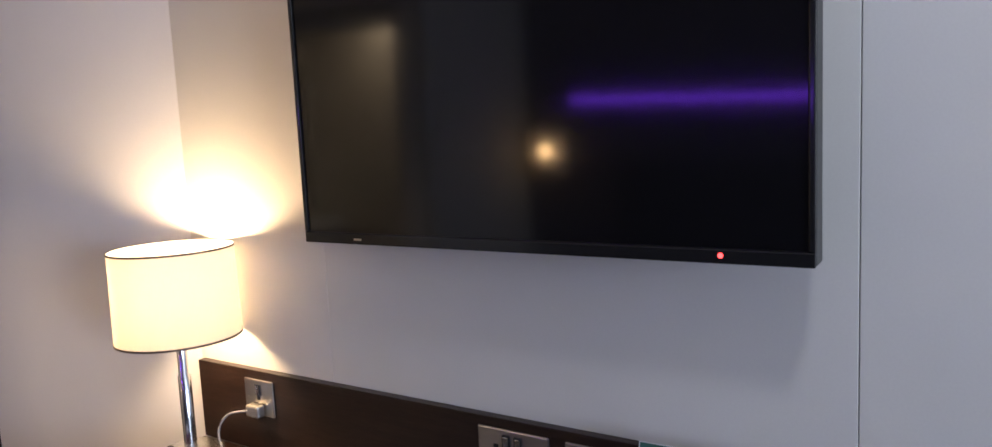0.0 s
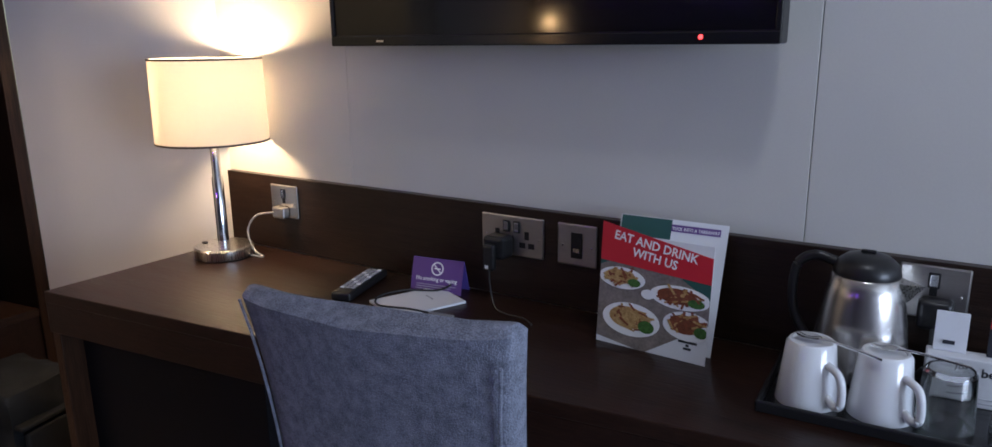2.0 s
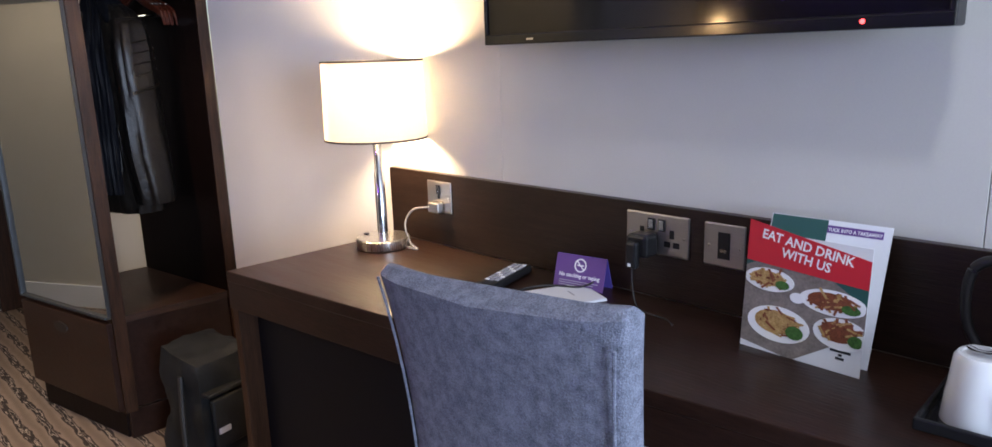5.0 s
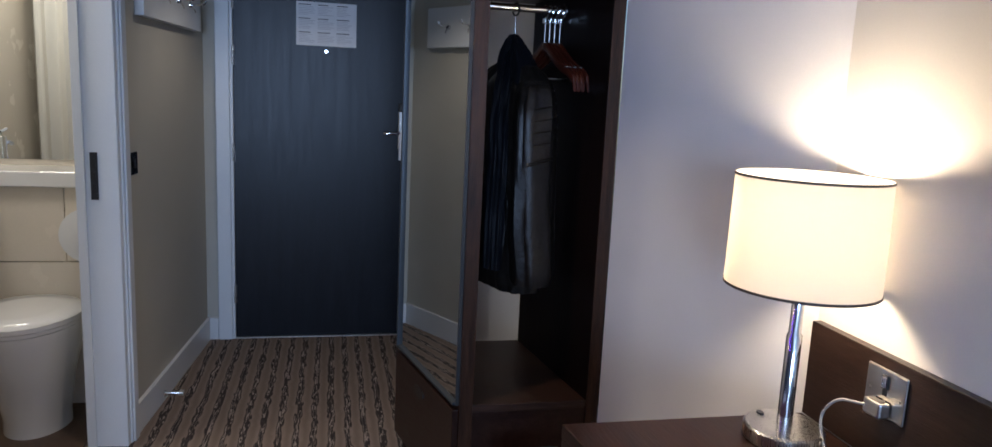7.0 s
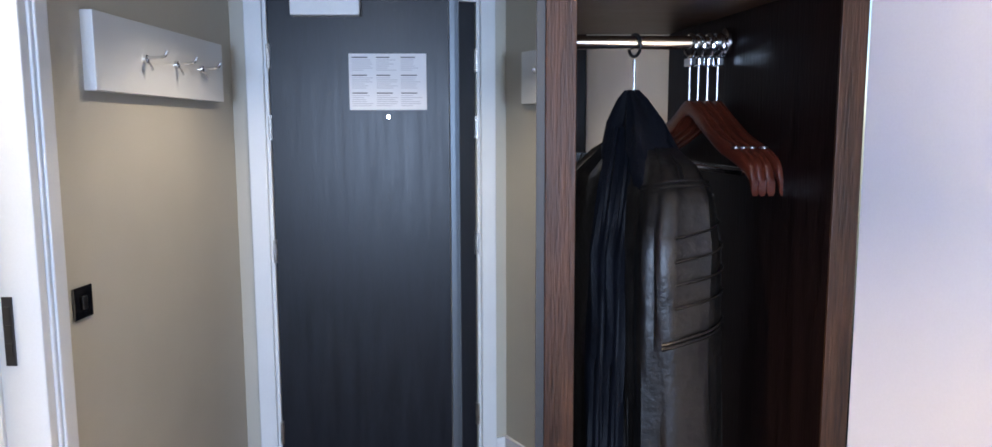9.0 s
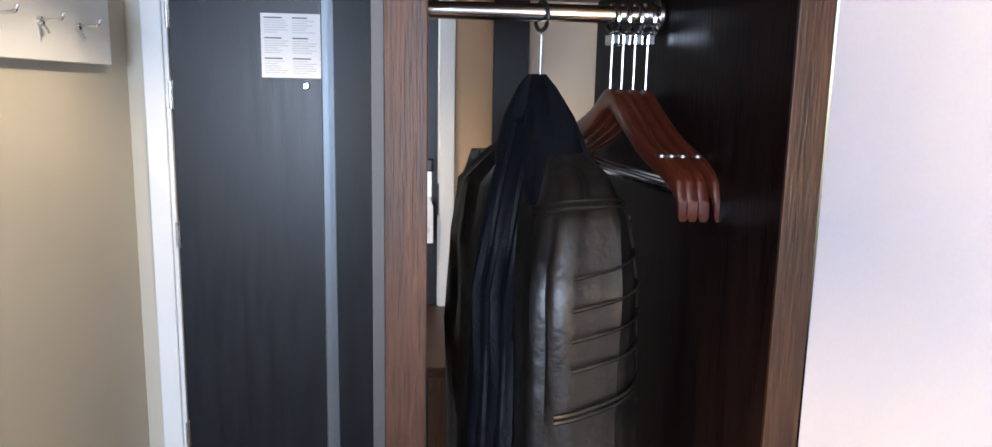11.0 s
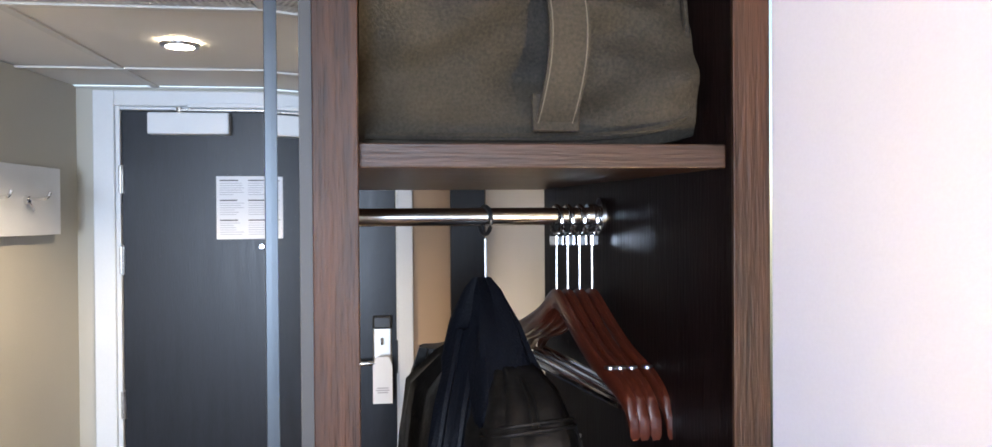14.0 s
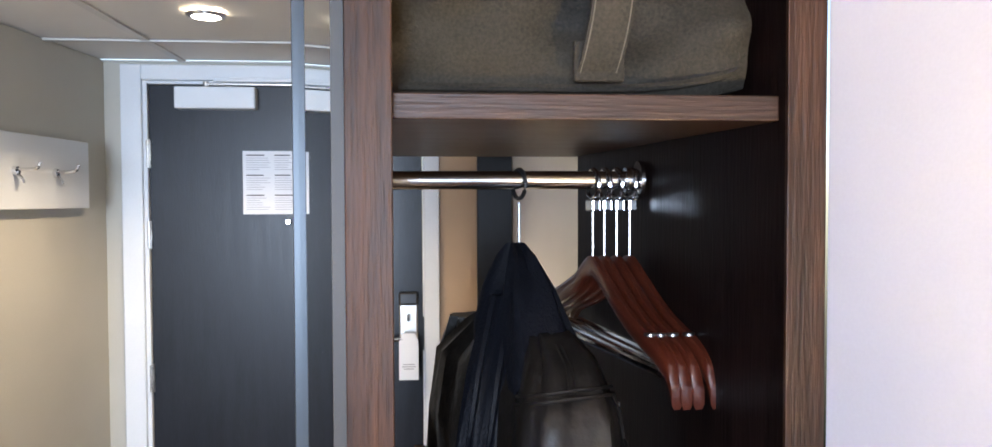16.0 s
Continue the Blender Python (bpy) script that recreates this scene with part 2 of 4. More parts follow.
def lathe(profile, steps=32, close=False):
    """A turned body from (radius, height) pairs."""
    bm = bmesh.new()
    rings = []
    for r, z in profile:
        rings.append([bm.verts.new((max(r, 1e-4) * math.cos(2 * math.pi * i / steps), max(r, 1e-4) * math.sin(2 * math.pi * i / steps), z)) for i in range(steps)])
    for a, b in zip(rings, rings[1:]):
        for i in range(steps):
            j = (i + 1) % steps
            bm.faces.new((a[i], a[j], b[j], b[i]))
    if profile[0][0] < 1e-3 or close:
        bm.faces.new(rings[0][::-1])
    if profile[-1][0] < 1e-3 or close:
        bm.faces.new(rings[-1])
    return bm


def tube(points, r, steps=8):
    """A round rod or cable along the points."""
    bm = bmesh.new()
    pts = [Vector(p) for p in points]
    rings = []
    for i, p in enumerate(pts):
        d = (pts[min(i + 1, len(pts) - 1)] - pts[max(i - 1, 0)]).normalized()
        side = d.cross(Vector((0, 0, 1)) if abs(d.z) < 0.9 else Vector((1, 0, 0))).normalized()
        up = side.cross(d)
        rings.append([bm.verts.new(p + r * (side * math.cos(2 * math.pi * k / steps) + up * math.sin(2 * math.pi * k / steps))) for k in range(steps)])
    for a, b in zip(rings, rings[1:]):
        for k in range(steps):
            j = (k + 1) % steps
            bm.faces.new((a[k], a[j], b[j], b[k]))
    bm.faces.new(rings[0][::-1])
    bm.faces.new(rings[-1])
    bmesh.ops.recalc_face_normals(bm, faces=bm.faces[:])
    return bm


def smooth_path(points, n=8):
    """Catmull-Rom through the points."""
    p = [Vector(q) for q in points]
    p = [2 * p[0] - p[1]] + p + [2 * p[-1] - p[-2]]
    out = []
    for i in range(1, len(p) - 2):
        for k in range(n):
            t = k / n
            a, b, c, d = p[i - 1], p[i], p[i + 1], p[i + 2]
            out.append(0.5 * ((2 * b) + (c - a) * t + (2 * a - 5 * b + 4 * c - d) * t * t + (3 * b - a - 3 * c + d) * t ** 3))
    out.append(p[-2])
    return out


def loft(sections, caps=True):
    """Skin over closed sections with equal numbers of points."""
    bm = bmesh.new()
    rings = [[bm.verts.new(q) for q in s] for s in sections]
    n = len(rings[0])
    for a, b in zip(rings, rings[1:]):
        for k in range(n):
            bm.faces.new((a[k], a[(k + 1) % n], b[(k + 1) % n], b[k]))
    if caps:
        bm.faces.new(rings[0][::-1])
        bm.faces.new(rings[-1])
    bmesh.ops.recalc_face_normals(bm, faces=bm.faces[:])
    return bm


def prism(outline, z0, z1, bevel=0.0):
    """An upright body over a flat outline of (x, y)."""
    bm = loft([[(x, y, z0) for x, y in outline], [(x, y, z1) for x, y in outline]])
    if bevel:
        bmesh.ops.bevel(bm, geom=bm.edges[:], offset=bevel, segments=2, profile=0.5, affect='EDGES')
    return bm


def oval(cx, cy, rx, ry, n=24):
    return [(cx + rx * math.cos(2 * math.pi * i / n), cy + ry * math.sin(2 * math.pi * i / n)) for i in range(n)]


def letters(text, size, mat, m, parent, name="lettering", wide=1.0, align='CENTER'):
    """Raised lettering in Blender's own font; reads along local x, up local y."""
    c = bpy.data.curves.new("lettering", 'FONT')
    c.body, c.size, c.extrude, c.align_x, c.resolution_u, c.offset = text, size, 0.0002, align, 2, size * 0.018
    tmp = bpy.data.objects.new("tmp", c)
    scene.collection.objects.link(tmp)
    me = bpy.data.meshes.new_from_object(tmp.evaluated_get(bpy.context.evaluated_depsgraph_get()))
    bpy.data.objects.remove(tmp)
    me.transform(m @ Matrix.Diagonal((wide, 1, 1, 1)))
    me.materials.clear()
    me.materials.append(mat)
    ob = new(name, me)
    ob.parent = parent
    return ob


UPRIGHT = Matrix.Rotation(radians(90), 4, 'X')


# ---- structure ----
XD = -2.84          # entrance door plane
SKEW = 0.212        # the wardrobe side runs slightly askew to the desk wall
HALL_Y = lambda x: -1.645 - 0.085 * (x - XD)


def wall_strip(x0, y0, x1, y1, z0, z1, thick):
    """A wall between two points of the plan, thick to its left."""
    d = Vector((x1 - x0, y1 - y0)).normalized()
    n = Vector((-d.y, d.x)) * thick
    return prism([(x0, y0), (x1, y1), (x1 + n.x, y1 + n.y), (x0 + n.x, y0 + n.y)], z0, z1)


structure("floor", box(-3.1, 5.72, -3.2, 0.2, -0.1, 0.0), CARPET, "brown striped carpet with dark broken lines")
structure("wall_white", wall_strip(0.0, 0.004, -0.80, -0.166, 0, 2.42, -0.10), WALL, "plain white painted wall beside the wardrobe")
structure("wall_desk", box(-0.02, 5.6, 0.02, 0.14, 0, 2.42), WALL, "wall behind the desk panelling")
structure("wall_window_low", box(5.6, 5.72, -3.0, 0.14, 0, 0.8), WALL, "white wall under the window")
structure("wall_window_high", box(5.6, 5.72, -3.0, 0.14, 2.1, 2.42), WALL, "white wall over the window")
structure("wall_window_side", box(5.6, 5.72, -0.8, 0.14, 0.8, 2.1), WALL, "white wall beside the window")
structure("wall_window_far_side", box(5.6, 5.72, -3.0, -2.6, 0.8, 2.1), WALL, "white wall beside the window")
structure("wall_bed", box(-0.62, 5.72, -2.87, -2.75, 0, 2.42), surface("bed_wall_paint", (0.10, 0.085, 0.10), 0.6, vary=0.05), "dark painted wall behind the bed")
structure("wall_bathroom_side", box(-0.62, -0.50, -2.75, HALL_Y(-0.5), 0, 2.42), HALL, "wall between bathroom and bedroom")
structure("ceiling_room", box(-0.45, 5.72, -2.87, 0.14, 2.42, 2.5), CEIL, "plain white ceiling over the bedroom")
structure("ceiling_step", box(-0.47, -0.452, -1.9, 0.05, 2.12, 2.5), CEIL, "step of the ceiling at the hall")

# hall wall, with the bathroom doorway through it
structure("wall_hall", wall_strip(XD, HALL_Y(XD), -1.60, HALL_Y(-1.60), 0, 2.12, -0.11), HALL, "beige painted hall wall")
structure("wall_hall_over", wall_strip(-1.60, HALL_Y(-1.60), -0.5, HALL_Y(-0.5), 2.03, 2.42, -0.11), HALL, "beige wall over the bathroom door")
structure("wall_door_left", box(XD - 0.1, XD, -1.70, -1.515, 0, 2.12), HALL, "narrow wall beside the entrance door")
structure("wall_door_top", box(XD - 0.1, XD, -1.515, -0.545, 2.055, 2.12), HALL, "wall over the entrance door")
# beige wall whose colour already holds the warm light falling on it
structure("wall_door_right", box(XD - 0.1, XD, -0.545, -0.1, 0, 2.12), surface("warm_lit_beige_paint", (0.46, 0.33, 0.22), 0.65, vary=0.04, fine=300), "beige wall beside the entrance door, warm light in its colour")
structure("wall_niche", box(XD, -1.46, -0.235, -0.12, 0, 2.12), WALL, "white wall behind the open wardrobe")

# architraves and skirting of the entrance door
def door_trim():
    bm = box(XD, XD + 0.022, -1.585, -1.515, 0, 2.105, 0.004)
    box(XD, XD + 0.022, -0.555, -0.50, 0, 2.105, 0.004, bm)
    box(XD, XD + 0.022, -1.515, -0.555, 2.052, 2.105, 0.004, bm)
    box(XD - 0.08, XD + 0.010, -1.515, -1.500, 0, 2.052, 0.002, bm)
    box(XD - 0.08, XD + 0.010, -0.560, -0.5555, 0, 2.05, 0.001, bm)
    return box(XD - 0.08, XD + 0.010, -1.50, -0.56, 2.040, 2.0515, 0.002, bm)


structure("trim_entrance_door", door_trim(), TRIM, "white painted frame round the entrance door")


def skirting(x0, y0, x1, y1, thick=-0.016, h=0.12):
    return wall_strip(x0, y0, x1, y1, 0, h, thick)


bm = skirting(XD + 0.002, HALL_Y(XD) + 0.016, -1.68, HALL_Y(-1.68) + 0.016)
merge(bm, box(XD, XD + 0.016, -1.645, -1.587, 0, 0.12, 0.003))
structure("baseboard_hall", bm, TRIM, "white painted skirting board along the hall")
structure("baseboard_white_wall", wall_strip(0.0, -0.012, -0.79, -0.180, 0, 0.12, -0.012), TRIM, "white painted skirting board")
structure("baseboard_desk", box(0.02, 5.6, -0.014, 0.002, 0, 0.12, 0.003), TRIM, "white skirting board under the desk")


# bathroom doorway
def bath_frame():
    a = math.atan2(-0.085, 1)
    rot = Matrix.Translation((-1.60, HALL_Y(-1.60), 0)) @ Matrix.Rotation(a, 4, 'Z')
    bm = box(-0.075, -0.002, 0, 0.018, 0, 2.10, 0.004)
    box(-0.062, -0.012, 0.018, 0.026, 0, 2.09, 0.004, bm)
    box(-0.002, 0.028, -0.13, 0.012, 0, 2.04, 0.003, bm)
    box(0.028, 0.040, -0.13, -0.098, 0, 2.03, 0.002, bm)
    box(-0.002, 0.98, -0.13, 0.012, 2.04, 2.07, 0.003, bm)
    box(0.95, 0.98, -0.13, 0.012, 0, 2.04, 0.003, bm)
    box(0.98, 1.055, 0, 0.018, 0, 2.10, 0.004, bm)
    return move(bm, rot), rot


bm, FRAME_POSE = bath_frame()
structure("trim_bathroom_door", bm, TRIM, "white painted frame of the bathroom doorway")
strike = thing("strike_plate", FRAME_POSE @ pose(0.028, -0.070, 1.03), "dark metal strike plate in the bathroom door frame", "strike plate")
part("plate", box(0, 0.004, -0.012, 0.014, -0.085, 0.085, 0.001), plain("dark_metal", (0.05, 0.05, 0.055), 0.35, 0.8), strike)
for z in (-0.045, 0.0, 0.045):
    part("slot", box(0.004, 0.006, -0.006, 0.008, z - 0.016, z + 0.016), BLACK, strike)

# ceiling of the hall: tiles on a metal grid
bm = bmesh.new()
xs, ys = [XD, -2.50, -1.80, -1.10, -0.46], [-1.9, -1.38, -0.83, -0.1]
for a, b in zip(xs, xs[1:]):
    for c, d in zip(ys, ys[1:]):
        if not (a == -1.80 and c == -1.38):
            box(a + 0.006, b - 0.006, c + 0.006, d - 0.006, 2.123, 2.14, 0.002, bm)
structure("ceiling", bm, CEIL, "white suspended ceiling tiles over the hall")
bm = bmesh.new()
for x in xs:
    box(x - 0.012, x + 0.012, -1.9, -0.1, 2.115, 2.121, 0.001, bm)
for y in ys:
    box(XD, -0.46, y - 0.012, y + 0.012, 2.1165, 2.1225, 0.001, bm)
box(XD, -0.46, -1.9, -0.1, 2.16, 2.2, 0, bm)
structure("ceiling_grid", bm, BAR, "white metal grid of the suspended ceiling")


def vent_grille():
    g = thing("ceiling_grille", pose(-1.45, -1.105, 2.118), "white perforated metal ceiling vent grille", "vent")
    bm = box(-0.335, 0.335, -0.262, 0.262, -0.002, 0.004)
    bmesh.ops.delete(bm, geom=[f for f in bm.faces if abs(f.normal.z) > 0.5], context='FACES')
    part("frame", bm, BAR, g)
    verts, faces = [], []
    nx, ny = 52, 40
    dx, dy = 0.66 / nx, 0.515 / ny
    for j in range(ny):
        for i in range(nx):
            x, y = -0.33 + i * dx, -0.2575 + j * dy
            hx, hy = dx * 0.27, dy * 0.27
            cx, cy = x + dx / 2, y + dy / 2
            k = len(verts)
            verts += [(x, y, 0), (x + dx, y, 0), (x + dx, y + dy, 0), (x, y + dy, 0), (cx - hx, cy - hy, 0), (cx + hx, cy - hy, 0), (cx + hx, cy + hy, 0), (cx - hx, cy + hy, 0)]
            faces += [(k, k + 4, k + 5, k + 1), (k + 1, k + 5, k + 6, k + 2), (k + 2, k + 6, k + 7, k + 3), (k + 3, k + 7, k + 4, k)]
    me = bpy.data.meshes.new("perforated_sheet")
    me.from_pydata(verts, [], faces)
    me.materials.append(BAR)
    sheet = new("perforated_sheet", me)
    sheet.parent = g
    part("backing", box(-0.33, 0.33, -0.2575, 0.2575, 0.012, 0.016), plain("vent_dark", (0.25, 0.25, 0.24), 0.8), g)
    return g


vent_grille()


def downlight(x, y, z):
    d = thing("downlight", pose(x, y, z), "round recessed ceiling downlight, switched on", "downlight", "hall downlights")
    part("rim", lathe([(0.036, 0.004), (0.036, -0.004), (0.048, -0.003), (0.050, 0.004)], 28), STEEL, d, "brushed metal rim", True)
    part("lens", lathe([(0.0, -0.002), (0.034, -0.002), (0.035, 0.002)], 28), DOWNL, d, "glowing lens", True)
    for s in (-1, 1):
        part("clip", box(s * 0.052 - 0.006, s * 0.052 + 0.006, -0.006, 0.006, -0.004, 0.004, 0.001), STEEL, d)


downlight(-2.14, -1.105, 2.112)
downlight(-0.53, -1.02, 2.112)

# wall panelling over the desk
SEAMS = [-0.012, 0.460, 1.530, 2.60, 3.67, 4.74, 5.59]
wp = thing("wall_panelling", pose(0, 0, 0), "pale grey laminate wall panels with thin upright joints", "wall panel", kind="structure")
for a, b in zip(SEAMS, SEAMS[1:]):
    part("panel", box(a + 0.0007, b - 0.0007, 0.0, 0.018, 0.12, 2.415, 0.001), PANEL, wp)

# window
win = thing("window_1", pose(5.6, -1.7, 1.45), "wide bedroom window with white frame", "window", kind="structure")
for y0, y1, z0, z1 in ((-0.9, 0.9, 0.59, 0.65), (-0.9, 0.9, -0.65, -0.59), (-0.9, -0.84, -0.59, 0.59), (0.84, 0.9, -0.59, 0.59), (-0.03, 0.03, -0.59, 0.59)):
    part("window_frame", box(0.02, 0.08, y0, y1, z0, z1, 0.004), TRIM, win)
for y in (-0.435, 0.435):
    pane = part("pane", box(0.045, 0.051, y - 0.404, y + 0.404, -0.59, 0.59), GLASS, win)
    pane.visible_shadow = False

# ---- entrance door ----
door = thing("door_1", pose(XD, -1.03, 0), "closed dark entrance door with notice and lever lock", "door", kind="structure")
part("leaf", box(-0.045, -0.004, -0.469, 0.469, 0.008, 2.038, 0.002), DOORM, door)
part("threshold", box(-0.06, 0.012, -0.469, 0.469, 0.0, 0.006, 0.002), STEEL, door, "metal threshold strip")
for z in (0.25, 1.02, 1.52, 1.80):
    h = part("hinge", box(-0.006, 0.008, -0.476, -0.462, z - 0.05, z + 0.05, 0.002), STEEL, door, "steel hinge")
    for k in range(4):
        part("knuckle", move(lathe([(0.006, -0.011), (0.006, 0.011)], 10, True), pose(0.010, -0.470, z - 0.036 + k * 0.024)), STEEL, h)
part("viewer", move(lathe([(0.0, 0.012), (0.008, 0.012), (0.012, 0.006), (0.013, 0.0)], 18), pose(-0.004, 0.0, 1.562, 0, 90, 0)), CHROME, door, "chrome door viewer", True)
lk = part("lock_plate", box(-0.004, 0.008, 0.385, 0.452, 1.06, 1.30, 0.006), PLATE, door, "satin metal lock plate")
part("reader", box(-0.003, 0.022, 0.384, 0.453, 1.262, 1.31, 0.008), BLACK, lk)
part("thumb_turn", box(0.008, 0.022, 0.412, 0.424, 1.205, 1.232, 0.003), CHROME, lk)
lv = part("lever", move(lathe([(0.016, 0.0), (0.016, 0.04), (0.0, 0.042)], 18), pose(0.004, 0.42, 1.148, 0, 90, 0)), CHROME, lk, "chrome lever handle", True)
part("grip", tube(smooth_path([(0.045, 0.42, 1.148), (0.052, 0.40, 1.148), (0.052, 0.33, 1.147), (0.046, 0.305, 1.147)], 5), 0.009, 10), CHROME, lv, "", True)
part("strike", box(0.0, 0.012, 0.4685, 0.474, 1.10, 1.22, 0.001), BLACK, door)

card = thing("door_hanger_card", pose(XD + 0.03, -1.03 + 0.42, 1.12), "white paper door hanger card on the lever", "door hanger")
bm = prism([(-0.034, -0.115), (0.034, -0.115), (0.034, 0.02), (0.022, 0.05), (-0.022, 0.05), (-0.034, 0.02)], 0, 0.001)
part("card", move(bm, Matrix(((0, 0, 1, 0.03), (1, 0, 0, 0), (0, 1, 0, 0), (0, 0, 0, 1)))), PAPER, card)
for z, w in ((-0.06, 0.02), (-0.068, 0.024), (-0.076, 0.018)):
    part("printed_line", box(0.0312, 0.0318, -w, w, z - 0.002, z + 0.002), GREYP, card)

notice = thing("door_notice", pose(XD - 0.003, -1.03, 1.70), "white printed safety notice fixed to the entrance door", "notice")
part("sheet", box(0, 0.004, -0.154, 0.154, -0.111, 0.111, 0.001), PAPER, notice)
random.seed(5)
for col in (-0.142, -0.045, 0.052):
    for blk in range(3):
        z = 0.098 - blk * 0.07
        part("heading", box(0.004, 0.0046, col, col + 0.05 + 0.02 * random.random(), z - 0.004, z), INK, notice)
        for k in range(6):
            z2 = z - 0.011 - k * 0.008
            part("printed_line", box(0.004, 0.0046, col, col + 0.045 + 0.04 * random.random(), z2 - 0.002, z2), GREYP, notice)

closer = thing("door_closer", pose(XD, -1.03, 1.983), "white overhead door closer with its arm", "door closer")
part("body", box(-0.004, 0.045, -0.37, -0.10, -0.03, 0.045, 0.005), TRIM, closer)
part("arm", box(0.012, 0.028, -0.27, 0.10, 0.051, 0.059, 0.002), STEEL, closer)
part("pivot", move(lathe([(0.01, 0.04), (0.01, 0.064)], 14, True), pose(0.02, -0.27, 0)), STEEL, closer)
part("slide_rail", box(0.024, 0.038, -0.24, 0.40, 0.062, 0.078, 0.003), TRIM, closer)

# ---- hall: hooks and switch ----
hx0, hx1 = -2.67, -1.83
ang = math.degrees(math.atan2(HALL_Y(hx1) - HALL_Y(hx0), hx1 - hx0))
rack = thing("coat_hook_board", pose((hx0 + hx1) / 2, HALL_Y((hx0 + hx1) / 2), 1.72, 0, 0, ang), "white coat hook board with three chrome double hooks", "coat rack")
part("board", box(-0.42, 0.42, 0.0, 0.035, -0.105, 0.105, 0.002), TRIM, rack)
for x in (-0.23, -0.04, 0.16):
    h = part("hook", move(lathe([(0.0, 0.012), (0.012, 0.010), (0.014, 0.0)], 16), pose(x, 0.035, 0.0, -90, 0, 0)), CHROME, rack, "chrome double hook", True)
    part("prong", tube(smooth_path([(x, 0.04, 0.004), (x, 0.075, 0.004), (x, 0.097, 0.008), (x, 0.106, 0.024)], 4), 0.005, 8), CHROME, h, "", True)
    part("peg", tube(smooth_path([(x, 0.04, -0.004), (x, 0.055, -0.02), (x, 0.06, -0.034)], 4), 0.004, 8), CHROME, h, "", True)

sx = -1.755
sw = thing("light_switch", pose(sx, HALL_Y(sx), 1.06, 0, 0, ang), "square metal light switch plate on the hall wall", "switch")
part("plate", box(-0.043, 0.043, 0, 0.006, -0.043, 0.043, 0.003), plain("dark_chrome", (0.16, 0.15, 0.15), 0.2, 1.0), sw)
part("rocker", box(-0.01, 0.01, 0.006, 0.011, -0.018, 0.018, 0.002), BLACK, sw)
dst = thing("door_stop", pose(-1.95, HALL_Y(-1.95) + 0.034, 0.055), "small chrome door stop on the skirting", "door stop")
part("post", move(lathe([(0.014, 0), (0.008, 0.01), (0.008, 0.06)], 16, True), pose(0, 0, 0, -90, 0, 0)), CHROME, dst, "", True)
part("tip", move(lathe([(0.013, 0.06), (0.013, 0.075), (0.0, 0.078)], 16), pose(0, 0, 0, -90, 0, 0)), STEEL, dst, "", True)

# ---- niche behind the wardrobe ----
tbl = thing("side_shelf", pose(-2.50, -0.42, 0), "dark brown wooden side shelf with panel legs", "shelf")
part("top", box(-0.335, 0.33, -0.175, 0.17, 0.72, 0.755, 0.002), WENGE_Y, tbl)
part("leg", box(-0.33, -0.30, -0.17, 0.165, 0, 0.72, 0.002), WENGE_UP, tbl)
part("leg", box(-0.02, 0.01, 0.10, 0.165, 0, 0.72, 0.002), WENGE_UP, tbl)
pst = thing("dark_wall_board", pose(XD, -0.31, 0), "tall dark wooden board on the end wall", "board")
part("board", box(0.0, 0.03, -0.055, 0.07, 0, 2.11, 0.002), DOORM, pst)

# ---- wardrobe ----
XW = -0.80
def skew(bm):
    return warp(bm, lambda c: Vector((c.x, c.y + (SKEW - 0.082 * (c.y + 0.59) / 0.39) * c.x, c.z)))


wd = thing("open_wardrobe", pose(XW, 0, 0), "tall dark wood open wardrobe with hanging rail and drawer", "wardrobe")
part("side_panel", skew(box(-0.57, 0, -0.612, -0.572, 0.10, 2.11, 0.0015)), WENGE_UP, wd)
part("side_panel", skew(box(-0.60, 0, -0.206, -0.170, 0.0, 2.11, 0.0015)), WENGE_SHADED, wd)
part("front_edge", box(-0.004, 0.002, -0.207, -0.169, 0.0, 2.11, 0.001), WENGE_UP, wd)
part("front_edge", box(-0.004, 0.002, -0.613, -0.571, 0.10, 2.11, 0.001), WENGE_UP, wd)
part("shelf", skew(box(-0.60, -0.012, -0.571, -0.207, 1.709, 1.733, 0.0015)), WENGE_Y, wd)
part("top_panel", skew(box(-0.60, -0.002, -0.571, -0.207, 2.085, 2.11, 0.0015)), WENGE_SHADED, wd)
part("deck", skew(box(-0.60, -0.002, -0.571, -0.207, 0.42, 0.445, 0.0015)), WENGE_Y, wd)
part("base_front", box(-0.03, -0.008, -0.571, -0.207, 0.11, 0.419, 0.0015), WENGE, wd)
part("plinth", skew(box(-0.58, -0.03, -0.60, -0.207, 0.0, 0.10, 0.0015)), WENGE_SHADED, wd)
part("plinth_strip", box(-0.03, -0.006, -0.60, -0.207, 0.0, 0.104, 0.0015), WENGE, wd)
dr = part("drawer_front", skew(box(-0.565, -0.004, -0.632, -0.613, 0.112, 0.43, 0.002)), WENGE, wd, "dark drawer front with finger cut-out")
part("finger_slot", skew(move(prism(oval(0, 0, 0.045, 0.02, 20), 0, 0.003), Matrix.Translation((-0.30, -0.6325, 0.37)) @ UPRIGHT)), BLACK, dr)
part("rail", tube([(-0.333, -0.65, 1.662), (-0.333, -0.252, 1.662)], 0.0125, 20), CHROME, wd, "polished chrome hanging rail", True)
part("rail_socket", move(lathe([(0.026, 0), (0.026, 0.005), (0.017, 0.008), (0.017, 0.022)], 24, True), pose(-0.333, -0.251, 1.662, 90, 0, 0)), CHROME, wd, "chrome rail socket", True)
